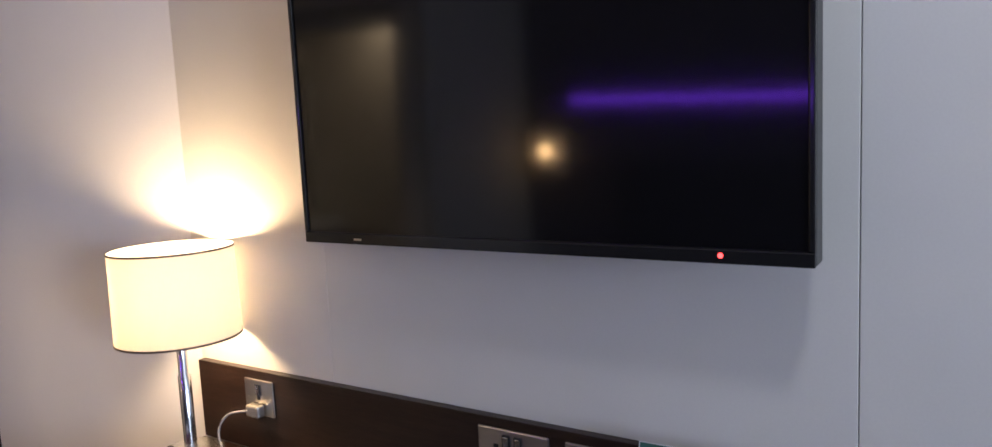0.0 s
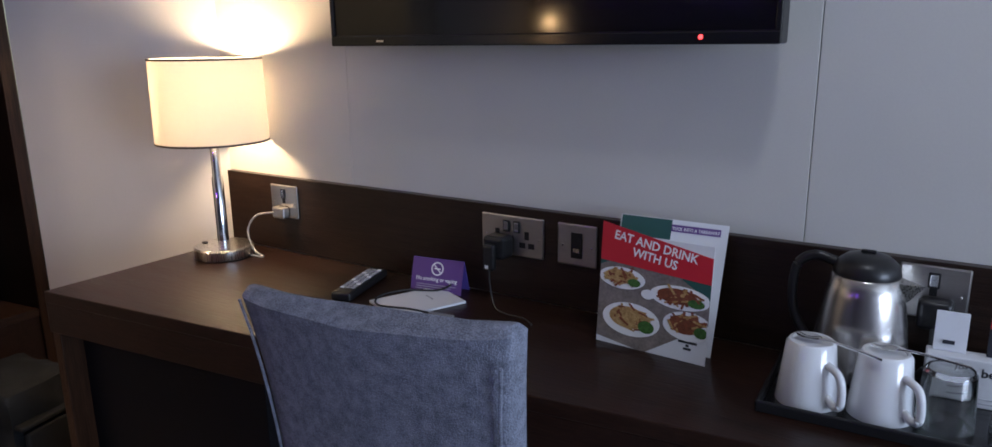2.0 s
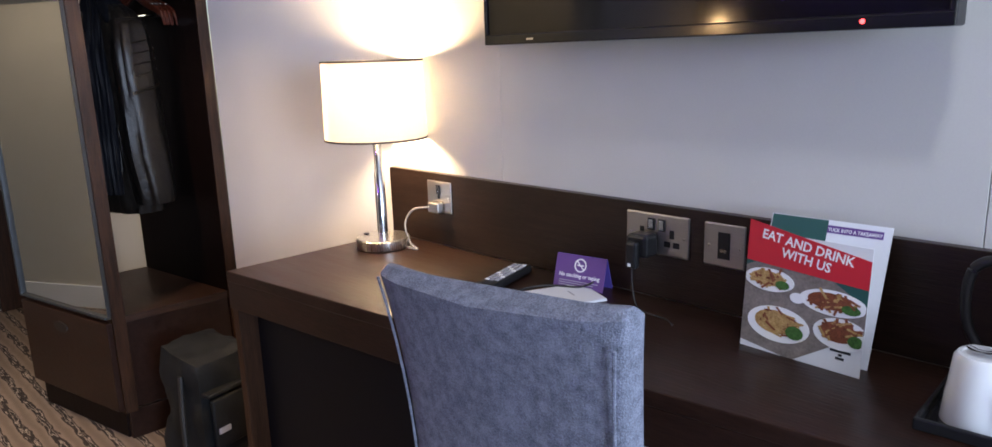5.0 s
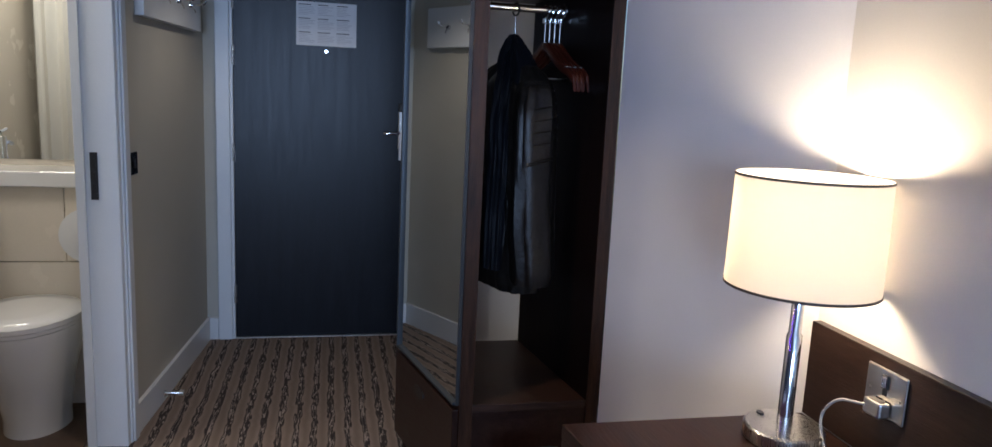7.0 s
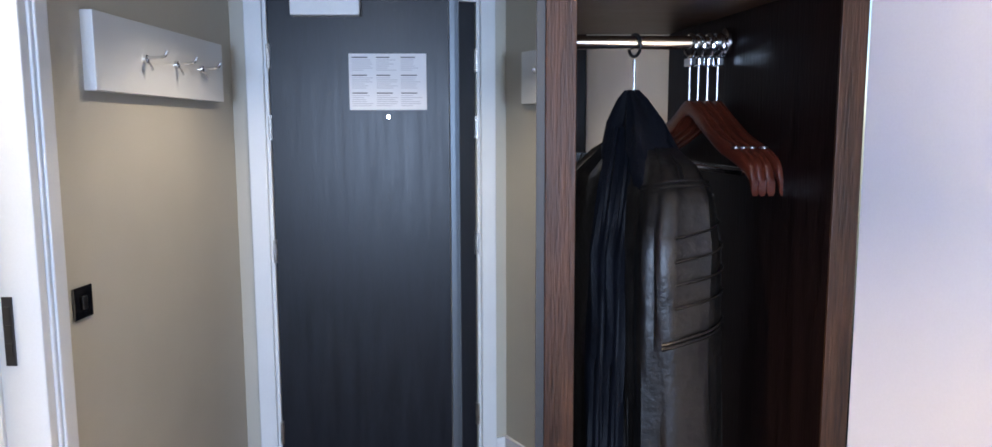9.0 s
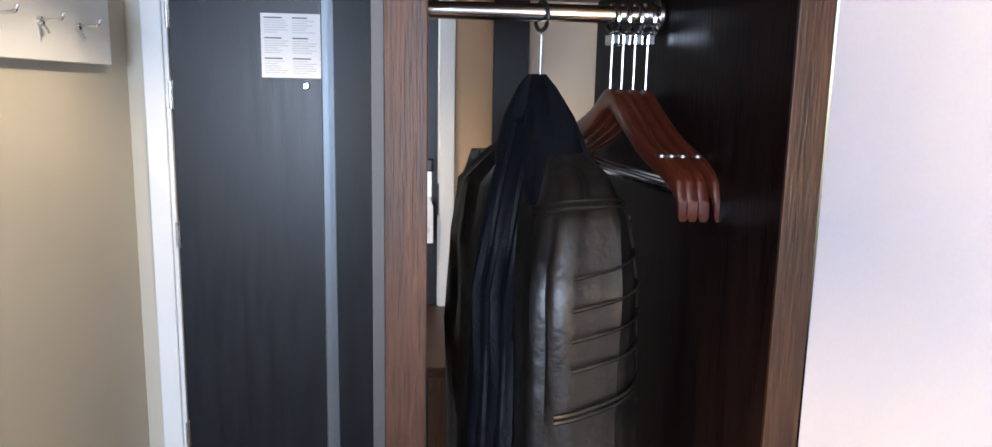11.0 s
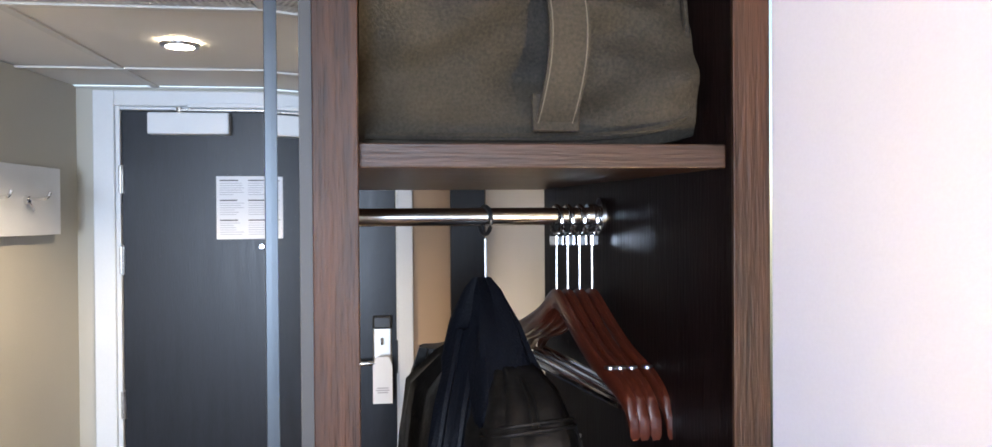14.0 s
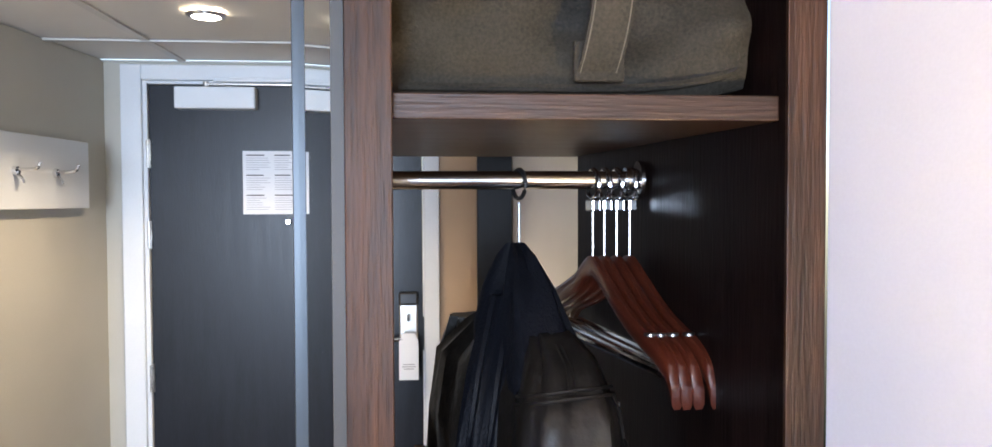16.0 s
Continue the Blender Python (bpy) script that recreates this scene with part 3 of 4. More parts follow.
part("rail_socket", move(lathe([(0.026, 0), (0.026, 0.005), (0.017, 0.008), (0.017, 0.022)], 24, True), pose(-0.333, -0.643, 1.662, -90, 0, 0)), CHROME, wd, "chrome rail socket", True)

mr = thing("wall_mirror", pose(XW, 0, 0), "tall frameless mirror in thin dark edging on the wardrobe side", "mirror")
part("mirror_glass", skew(box(-0.555, -0.006, -0.6225, -0.6175, 0.455, 2.06)), MIRROR, mr)
part("backing", skew(box(-0.558, -0.008, -0.6172, -0.6125, 0.452, 2.063)), BLACK, mr)
part("near_edging", skew(box(-0.0055, -0.003, -0.6245, -0.6130, 0.445, 2.07)), RUBBER, mr)
for x0, x1, z0, z1 in ((-0.567, -0.556, 0.445, 2.07), (-0.556, -0.006, 2.061, 2.07), (-0.556, -0.006, 0.445, 0.454)):
    part("edging", skew(box(x0, x1, -0.632, -0.6125, z0, z1, 0.001)), plain("dark_metal_edge", (0.045, 0.055, 0.065), 0.35, 0.4), mr)


# ---- desk ----
DZ = 0.75
FRONT = 0.116       # the desk grows shallower along its length


def tapered(bm):
    return warp(bm, lambda c: Vector((c.x, c.y + FRONT * c.x * min(1, (-c.y - 0.02) / 0.5), c.z)))


desk = thing("desk", pose(0, 0, 0), "long dark wood desk with deep front and pedestal end", "desk")
part("desktop", tapered(box(0.0, 2.9, -0.551, -0.0215, DZ - 0.028, DZ, 0.002)), WENGE, desk, "dark wood top with a soft sheen")
part("apron", tapered(box(0.0, 2.9, -0.550, -0.53, DZ - 0.10, DZ - 0.0285, 0.0015)), WENGE, desk)
part("end_panel", box(0.0, 0.032, -0.545, -0.03, 0.0, DZ - 0.0285, 0.002), WENGE_UP, desk)
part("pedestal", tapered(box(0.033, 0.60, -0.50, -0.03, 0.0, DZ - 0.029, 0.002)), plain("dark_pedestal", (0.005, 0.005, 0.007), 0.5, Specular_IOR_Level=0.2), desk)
part("support", box(2.4, 2.43, -0.25, -0.03, 0, DZ - 0.029, 0.002), WENGE_UP, desk)
up = part("upstand", box(0.0, 2.9, -0.021, -0.0005, DZ + 0.0005, 0.952, 0.0015), surface("upstand_wood", (0.020, 0.0105, 0.007), 0.34, vary=0.55, scale=5, fine=26, bump=0.3, stretch=(0.8, 9, 14)), desk)
cond = thing("cable_conduit", pose(0.64, -0.012, 0), "thin white cable conduit under the desk", "conduit")
part("conduit", box(0, 0.012, -0.012, 0.010, 0.121, DZ - 0.03, 0.003), TRIM, cond)


def socket_plate(x, z, w, kind, label):
    s = thing("wall_socket", pose(x, -0.0215, z), label, "socket", "sockets over the desk")
    part("plate", box(-w / 2, w / 2, -0.005, 0, -0.044, 0.044, 0.003), PLATE, s)
    for sx in (-1, 1):
        part("screw", move(lathe([(0.0, 0.001), (0.003, 0.0005), (0.0035, 0)], 10), pose(sx * (w / 2 - 0.012), -0.005, -0.002, 90, 0, 0)), STEEL, s, "", True)
    gangs = {"double": (-0.037, 0.037), "single": (0.0,)}.get(kind, ())
    for g in gangs:
        sxx = g * 0.35 if kind == "double" else 0.0
        r = part("rocker", box(sxx - 0.0085, sxx + 0.0085, -0.009, -0.005, 0.008, 0.034, 0.0015), BLACK, s)
        part("rocker_face", box(sxx - 0.006, sxx + 0.006, -0.0102, -0.009, 0.011, 0.031, 0.001), CHROME, r)
        for dx, dz, ww, hh in ((0, 0.008, 0.0055, 0.009), (-0.011, -0.014, 0.0075, 0.006), (0.011, -0.014, 0.0075, 0.006)):
            part("pin_slot", box(g + dx - ww, g + dx + ww, -0.0056, -0.005, dz - hh - 0.004, dz + hh - 0.004), BLACK, s)
    if kind == "data":
        part("insert", box(-0.0125, 0.0125, -0.008, -0.005, -0.027, 0.027, 0.001), BLACK, s)
        part("port", box(-0.007, 0.007, -0.0086, -0.008, -0.014, -0.006), CHROME, s)
    return s


s1 = socket_plate(0.231, 0.888, 0.100, "single", "single brushed metal wall socket with lamp plug")
s2 = socket_plate(0.945, 0.890, 0.156, "double", "double brushed metal wall socket with black charger")
s3 = socket_plate(1.101, 0.890, 0.090, "data", "square brushed metal data outlet plate")
s4 = socket_plate(1.735, 0.902, 0.100, "single", "brushed metal wall socket with black kettle plug")

plug = thing("lamp_plug", pose(0.231, -0.028, 0.862), "white lamp plug with pale cable", "plug")
part("body", box(-0.022, 0.022, -0.024, 0.0, -0.016, 0.014, 0.005), PLATE, plug)
part("cable", tube(smooth_path([(-0.015, -0.024, 0), (-0.06, -0.045, -0.01), (-0.08, -0.06, -0.05), (-0.05, -0.07, -0.095), (-0.01, -0.075, -0.1085), (-0.055, -0.080, -0.1085), (-0.07, -0.083, -0.1085)], 8), 0.0028, 8), plain("pale_cable", (0.28, 0.27, 0.26), 0.3), plug, "pale glossy cable", True)

chg = thing("phone_charger", pose(0.925, -0.028, 0.873), "black plug-in charger with thin black cable", "charger")
part("body", box(-0.026, 0.026, -0.045, 0.0, -0.028, 0.022, 0.008), BLACK, chg)
part("nose", box(-0.018, 0.010, -0.060, -0.043, -0.05, 0.008, 0.006), BLACK, chg)
part("label", box(-0.010, -0.002, -0.0606, -0.060, -0.045, -0.038), WHITEP, chg)
part("cable", tube(smooth_path([(-0.004, -0.052, -0.05), (0.0, -0.056, -0.085), (0.02, -0.07, -0.1205), (0.06, -0.095, -0.1212), (0.11, -0.10, -0.1212), (0.14, -0.12, -0.1212)], 8), 0.0018, 6), RUBBER, chg, "", True)

# ---- table lamp ----
lamp_x, lamp_y = 0.112, -0.138
tl = thing("table_lamp", pose(lamp_x, lamp_y, DZ), "lit table lamp with cream drum shade and chrome stem", "lamp")
part("base", lathe([(0.0, 0.001), (0.074, 0.001), (0.076, 0.004), (0.076, 0.026), (0.072, 0.030), (0.0, 0.031)], 48), STEEL, tl, "round brushed steel base", True)
part("switch", move(prism(oval(0, 0, 0.010, 0.006, 16), 0.030, 0.034), pose(-0.052, -0.02, 0)), BLACK, tl)
part("stem", lathe([(0.0145, 0.03), (0.0145, 0.21), (0.0115, 0.214), (0.0115, 0.36)], 24, True), CHROME, tl, "polished chrome stem", True)
sh = part("shade", lathe([(0.139, 0.306), (0.136, 0.513), (0.134, 0.513), (0.137, 0.306), (0.139, 0.306)], 64), SHADE, tl, "cream fabric drum shade glowing warmly", True)
DARK_BAND = plain("dark_shade_trim", (0.06, 0.045, 0.035), 0.6)
part("trim", lathe([(0.1394, 0.304), (0.1402, 0.304), (0.1402, 0.309), (0.1394, 0.309), (0.1394, 0.304)], 64), DARK_BAND, sh, "dark edge trim", True)
part("trim", lathe([(0.1364, 0.509), (0.1372, 0.509), (0.1372, 0.514), (0.1364, 0.514), (0.1364, 0.509)], 64), DARK_BAND, sh, "dark edge trim", True)
part("bulb_holder", lathe([(0.016, 0.345), (0.016, 0.378), (0.0, 0.379)], 20), BLACK, tl, "", True)
for k in range(3):
    a = 2 * math.pi * k / 3 + 0.4
    part("spoke", tube([(0.014 * math.cos(a), 0.014 * math.sin(a), 0.35), (0.1365 * math.cos(a), 0.1365 * math.sin(a), 0.35)], 0.0015, 6), STEEL, tl)

# ---- television ----
tv = thing("television", pose(1.015, -0.115, 1.29), "large black flat television on the wall, switched off", "television")
W, Ht = 0.478, 0.555
part("casing", box(-W, W, 0.0, 0.045, 0.0, Ht, 0.004), BLACK, tv)
part("back_bulge", box(-W * 0.7, W * 0.7, 0.045, 0.075, 0.05, Ht - 0.1, 0.012), BLACK, tv)
part("wall_bracket", box(-0.15, 0.15, 0.075, 0.1155, 0.14, 0.38, 0.004), STEEL, tv)
part("screen", box(-W + 0.010, W - 0.010, -0.0012, 0.0, 0.022, Ht - 0.010), SCREEN, tv, "glossy dark screen glass")
GLOSSY = plain("glossy_black_bezel", (0.01, 0.01, 0.011), 0.12)
for x0, x1, z0, z1 in ((-W, W, 0.0, 0.021), (-W, W, Ht - 0.009, Ht), (-W, -W + 0.009, 0.021, Ht - 0.009), (W - 0.009, W, 0.021, Ht - 0.009)):
    part("bezel", box(x0, x1, -0.006, 0.0, z0, z1, 0.002), GLOSSY, tv)
part("badge", box(-0.345, -0.325, -0.0075, -0.006, 0.008, 0.012), CHROME, tv)
part("standby_light", move(lathe([(0.0, 0.003), (0.0035, 0.002), (0.004, 0)], 12), pose(W - 0.125, -0.006, 0.012, 90, 0, 0)), RED_LED, tv, "small red standby light", True)

# ---- dining chair ----
chair = thing("desk_chair", pose(1.176, -0.515, 0), "blue-grey fabric upholstered chair tucked under the desk", "chair")


def chair_back():
    secs = []
    for k in range(15):
        t = k / 14
        z = 0.40 + 0.58 * t
        half = 0.185 + 0.024 * t ** 1.5 + 0.008 * t ** 8
        lean = -0.185 - 0.045 * t ** 2 + 0.012 * math.sin(t * math.pi)
        th = 0.030 - 0.006 * t
        ring = []
        for i in range(32):
            a = 2 * math.pi * i / 32
            ca, sa = math.cos(a), math.sin(a)
            x = half * math.copysign(abs(ca) ** 0.22, ca)
            y = th * math.copysign(abs(sa) ** 0.32, sa)
            ring.append((x, lean + y + 0.022 * (x / half) ** 2 * t, z - (0.010 * t ** 6) * (1 - (x / half) ** 2) + t ** 4 * (0.015 * x / half + 0.0075)))
        secs.append(ring)
    for s in (0.7, 0.35):
        last = secs[-1] if s == 0.7 else top
        if s == 0.7:
            top = secs[-1]
        cx = sum(p[0] for p in top) / 32
        cy = sum(p[1] for p in top) / 32
        secs.append([(cx + (p[0] - cx) * (0.97 + 0.02 * s), cy + (p[1] - cy) * s, p[2] + 0.012 * (1 - s ** 2)) for p in top])
    return loft(secs)


bk = part("backrest", chair_back(), FABRIC, chair, "blue-grey woven fabric back", True)
part("seat", box(-0.215, 0.215, -0.20, 0.24, 0.40, 0.485, 0.03, None, 4), FABRIC, chair, "padded fabric seat", True)
for sx in (-1, 1):
    seam = []
    for k in range(13):
        t = k / 12
        x = sx * (0.176 + 0.024 * t ** 1.5 + 0.008 * t ** 8)
        seam.append((x, -0.185 - 0.045 * t ** 2 + 0.012 * math.sin(t * math.pi) - 0.0285 + 0.006 * t + 0.022 * 0.8 * t, 0.40 + 0.57 * t))
    part("piping", tube(seam, 0.0022, 6), FABRIC, bk, "", True)
for x in (-0.18, 0.18):
    for y in (-0.19, 0.21):
        leg = loft([[(x + s * (a), y + s * (b) + (-(0.40 - z) * 0.12 if y < 0 else 0), z) for a, b in ((-1, -1), (1, -1), (1, 1), (-1, 1))] for z, s in ((0.0, 0.014), (0.40, 0.020))])
        part("leg", leg, WENGE_UP, chair, "dark wooden leg")

# ---- menu card ----
menu = thing("menu_card", pose(1.206, -0.146, DZ, -5, 0, -3.5), "folded menu card showing plates of food, standing open", "menu")
MW, MH = 0.212, 0.232
part("back_leaf", move(box(0.006, MW - 0.004, 0, 0.0008, 0.001, MH + 0.008), pose(0, 0.014, 0, -14, 0, 7)), PAPER, menu, "white rear leaf")
backp = pose(0, 0.014, 0, -14, 0, 7)
part("teal_photo", move(box(0.008, 0.105, -0.0006, 0, MH - 0.03, MH + 0.007), backp), GREENP, menu)
part("ribbon", move(box(0.105, 0.195, -0.0010, -0.0002, MH - 0.014, MH - 0.001), backp), PURPLE, menu)
letters("TUCK INTO A TAKEAWAY", 0.0085, WHITEP, backp @ Matrix.Translation((0.150, -0.0012, MH - 0.011)) @ UPRIGHT, menu, wide=0.85)
part("front_leaf", box(0, MW, -0.001, 0, 0.0005, MH - 0.022), PAPER, menu, "printed front leaf")
flat = lambda pts, y, d=0.0004: move(prism(pts, 0, d), Matrix.Translation((0, y, 0)) @ UPRIGHT)
part("photo", flat([(0, 0.012), (0.085, 0.0), (0.10, 0.0005), (MW, 0.072), (MW, MH - 0.06), (0, MH - 0.06)], -0.001), TABLEP, menu, "printed photograph of a grey table")
part("teal_cloth", flat([(0, MH - 0.085), (0.05, MH - 0.06), (0, MH - 0.055)], -0.0014), GREENP, menu)
part("teal_cloth", flat([(0.16, 0.145), (MW, 0.115), (MW, MH - 0.075), (0.16, MH - 0.07)], -0.0014), GREENP, menu)
part("red_banner", flat([(0, MH - 0.075), (MW, MH - 0.088), (MW, MH - 0.042), (0.0, MH - 0.004)], -0.0018), RED, menu, "red title banner")
ttl = Matrix.Translation((MW / 2 - 0.002, -0.0023, MH - 0.044)) @ UPRIGHT @ Matrix.Rotation(radians(-8), 4, 'Z')
letters("EAT AND DRINK", 0.0225, WHITEP, ttl, menu, wide=0.95)
letters("WITH US", 0.0225, WHITEP, ttl @ Matrix.Translation((0.004, -0.0215, 0)), menu, wide=0.95)
for cx, cz, rx, rz, food in ((0.045, 0.128, 0.046, 0.020, CHIPS), (0.158, 0.112, 0.056, 0.021, MEAT), (0.068, 0.054, 0.057, 0.031, CHIPS), (0.176, 0.064, 0.046, 0.026, MEAT)):
    ov = oval(cx, cz, rx, rz, 28)
    ov = [(min(max(x, 0.001), MW - 0.001), max(z, 0.004)) for x, z in ov]
    pl = part("printed_plate", flat(ov, -0.0022), WHITEP, menu)
    random.seed(int(cx * 1000))
    part("food", flat([(min(max(x, 0.001), MW - 0.001), max(z, 0.004)) for x, z in oval(cx - rx * 0.1, cz + rz * 0.1, rx * 0.66, rz * 0.66, 20)], -0.0025, 0.0002), food, pl)
    for k in range(40):
        a, r = random.random() * 6.28, random.random() ** 0.5 * 0.68
        px, pz = cx + rx * r * math.cos(a), cz + rz * r * math.sin(a) + 0.003
        w, d = random.uniform(0.006, 0.014), random.random() * 3.14
        c, s = math.cos(d), math.sin(d)
        pts = [(px + u * c - v * s, pz + (u * s + v * c) * 0.7) for u, v in ((-w, -0.0022), (w, -0.0022), (w, 0.0022), (-w, 0.0022))]
        pts = [(min(max(x, 0.001), MW - 0.001), z) for x, z in pts]
        part("food", flat(pts, -0.0026 - k * 0.00003, 0.0002), random.choice((food, CHIPS, MEAT)), pl)
    part("garnish", flat([(min(max(x, 0.001), MW - 0.001), z) for x, z in oval(cx + rx * 0.55, cz - rz * 0.25, rx * 0.28, rz * 0.38, 12)], -0.0036, 0.0002), PEAS, pl)
part("sauce_pot", flat(oval(0.098, 0.107, 0.013, 0.009, 16), -0.0026), WHITEP, menu)
for z, w in ((0.036, 0.017), (0.030, 0.003), (0.024, 0.007)):
    part("logo_bar", flat([(0.178 - w, z - 0.0022), (0.178 + w, z - 0.0022), (0.178 + w, z + 0.0022), (0.178 - w, z + 0.0022)], -0.0010), INK, menu)

# ---- no smoking sign ----
sg = thing("no_smoking_sign", pose(0.775, -0.066, DZ, 0, 0, 9), "small purple tent sign saying no smoking or vaping", "sign")
part("front_face", move(box(-0.064, 0.064, -0.001, 0.001, 0, 0.075), pose(0, -0.022, 0, -17, 0, 0)), PURPLE, sg, "purple printed face")
part("rear_face", move(box(-0.064, 0.064, -0.001, 0.001, 0, 0.075), pose(0, 0.022, 0, 17, 0, 0)), PURPLE_EDGE, sg)
fp = pose(0, -0.0232, 0, -17, 0, 0) @ UPRIGHT
part("ring", move(lathe([(0.0125, 0), (0.0155, 0), (0.0155, 0.0005), (0.0125, 0.0005), (0.0125, 0)], 24), fp @ Matrix.Translation((0, 0.053, 0))), WHITEP, sg)
part("slash", move(box(-0.0125, 0.0125, -0.0014, 0.0014, 0, 0.0005), fp @ Matrix.Translation((0, 0.053, 0)) @ Matrix.Rotation(radians(-45), 4, 'Z')), WHITEP, sg)
part("cigarette", move(box(-0.008, 0.008, -0.0016, 0.0016, 0, 0.0004), fp @ Matrix.Translation((0, 0.053, 0))), WHITEP, sg)
letters("No smoking or vaping", 0.0125, WHITEP, fp @ Matrix.Translation((0, 0.025, 0.0003)), sg, wide=0.93)
for k in range(3):
    part("printed_line", move(box(-0.05, 0.05 - 0.012 * k, -0.0008, 0.0008, 0, 0.0004), fp @ Matrix.Translation((0, 0.016 - 0.005 * k, 0))), GREYP, sg)

# ---- notepad, cable, remote ----
pad = thing("notepad", pose(0.79, -0.165, DZ, 0, 0, -24), "white notepad lying on the desk", "notepad")
part("pages", box(-0.062, 0.062, -0.085, 0.085, 0.0005, 0.005, 0.001), PAPER, pad)
part("cover", box(-0.062, 0.062, -0.085, 0.085, 0.0052, 0.0058), PAPER, pad)
part("logo_bar", box(-0.02, 0.012, 0.03, 0.034, 0.0058, 0.0062), GREYP, pad)
cab = thing("charging_cable", pose(0.78, -0.16, DZ + 0.0088), "thin grey charging cable looped over the notepad", "cable")
part("cable", tube(smooth_path([(-0.02, 0.075, 0.0), (0.015, 0.09, 0.004), (0.035, 0.085, 0.012), (0.01, 0.065, 0.0), (-0.05, 0.03, 0), (-0.075, -0.03, 0), (-0.04, -0.075, 0), (0.03, -0.06, 0), (0.075, -0.05, -0.003)], 8), 0.0022, 6), RUBBER, cab, "", True)
part("connector", move(box(-0.028, 0.028, -0.005, 0.005, -0.003, 0.003, 0.0015), pose(0.105, -0.046, -0.004, 0, 0, 8)), plain("grey_connector", (0.2, 0.2, 0.21), 0.4), cab)

rm = thing("remote_control", pose(0.615, -0.155, DZ, 0, 0, 16), "black television remote control with grey buttons", "remote control")
part("body", box(-0.024, 0.024, -0.095, 0.095, 0.0005, 0.021, 0.006, None, 3), BLACK, rm, "", True)
for r in range(11):
    for c in range(3):
        part("button", box(-0.017 + c * 0.0125, -0.008 + c * 0.0125, -0.062 + r * 0.013, -0.054 + r * 0.013, 0.021, 0.0235, 0.0006), GREYP if (r + c) % 4 else WHITEP, rm)

# ---- tea tray ----
tray = thing("tea_tray", pose(1.80, -0.145, DZ, 0, 0, 3), "black plastic tea tray with raised rim", "tray")
part("base", box(-0.27, 0.27, -0.112, 0.112, 0.0005, 0.006, 0.002), plain("black_tray_gloss", (0.012, 0.012, 0.013), 0.18), tray)
for x0, x1, y0, y1 in ((-0.275, 0.275, -0.117, -0.110), (-0.275, 0.275, 0.110, 0.117), (-0.275, -0.268, -0.110, 0.110), (0.268, 0.275, -0.110, 0.110)):
    part("rim", box(x0, x1, y0, y1, 0.0005, 0.019, 0.003), BLACK, tray)
TZ = DZ + 0.0062

ket = thing("electric_kettle", pose(1.645, -0.108, TZ), "brushed steel electric kettle with black lid and handle", "kettle")
part("power_base", lathe([(0.0, 0), (0.082, 0), (0.084, 0.010), (0.072, 0.018), (0.0, 0.019)], 40), BLACK, ket, "", True)
part("body", lathe([(0.078, 0.0195), (0.080, 0.026), (0.078, 0.06), (0.072, 0.11), (0.064, 0.155), (0.057, 0.183), (0.054, 0.186)], 56, True), KETTLE, ket, "brushed steel body", True)
lid = part("lid", lathe([(0.054, 0.186), (0.055, 0.190), (0.050, 0.205), (0.036, 0.216), (0.014, 0.221), (0.0, 0.2215)], 40), BLACK, ket, "domed black lid", True)
part("knob", box(-0.012, 0.012, -0.004, 0.004, 0.220, 0.226, 0.002), BLACK, lid)
part("spout", loft([[(0.050, -0.020, 0.150), (0.050, 0.020, 0.150), (0.060, 0.0, 0.140)], [(0.054, -0.022, 0.182), (0.054, 0.022, 0.182), (0.092, 0.0, 0.178)]]), STEEL, ket, "steel pouring lip")
part("handle", tube(smooth_path([(-0.050, 0, 0.200), (-0.085, 0, 0.206), (-0.112, 0, 0.190), (-0.120, 0, 0.150), (-0.113, 0, 0.10), (-0.085, 0, 0.055)], 8), 0.0085, 12), BLACK, ket, "black looped handle", True)
ket.rotation_mode = 'XYZ'
ket.matrix_basis = pose(1.645, -0.097, TZ) @ Matrix.Diagonal((0.90, 0.90, 0.98, 1))

kp = thing("kettle_plug", pose(1.742, -0.028, 0.875), "black kettle plug in the wall socket", "plug")
part("body", box(-0.025, 0.025, -0.035, 0, -0.026, 0.024, 0.010, None, 3), BLACK, kp, "", True)
part("cable", tube(smooth_path([(0, -0.03, -0.02), (0.0, -0.045, -0.07), (-0.02, -0.04, -0.11)], 6), 0.004, 8), RUBBER, kp, "", True)


def mug(x, y, turn):
    m = thing("mug", pose(x, y, TZ, 0, 0, turn), "white ceramic mug upside down on the tray", "mug", "mugs on the tea tray")
    part("body", lathe([(0.046, 0.0), (0.0465, 0.002), (0.036, 0.094), (0.032, 0.099), (0.028, 0.099), (0.027, 0.096), (0.0, 0.096)], 40), CERAMIC, m, "", True)
    part("handle", tube(smooth_path([(0.041, 0, 0.022), (0.056, 0, 0.014), (0.068, 0, 0.022), (0.067, 0, 0.05), (0.058, 0, 0.066), (0.036, 0, 0.072)], 6), 0.0062, 10), CERAMIC, m, "", True)


mug(1.592, -0.205, -38)
mug(1.693, -0.195, -38)


def spoon(x, y, turn):
    s = thing("teaspoon", pose(x, y, TZ + 0.0995, 0, 0, turn), "small steel teaspoon lying on a mug", "spoon", "teaspoons")
    part("bowl", warp(lathe([(0.0, 0.0), (0.008, 0.0008), (0.014, 0.004), (0.0145, 0.005), (0.008, 0.002), (0.0, 0.0014)], 20), lambda c: Vector((c.x * 1.35, c.y, c.z))), CHROME, s, "", True)
    part("stem", tube(smooth_path([(0.016, 0, 0.004), (0.04, 0, 0.006), (0.08, 0, 0.004), (0.11, 0, 0.002)], 5), 0.0022, 8), CHROME, s, "", True)


spoon(1.588, -0.205, -18)
spoon(1.690, -0.192, -6)


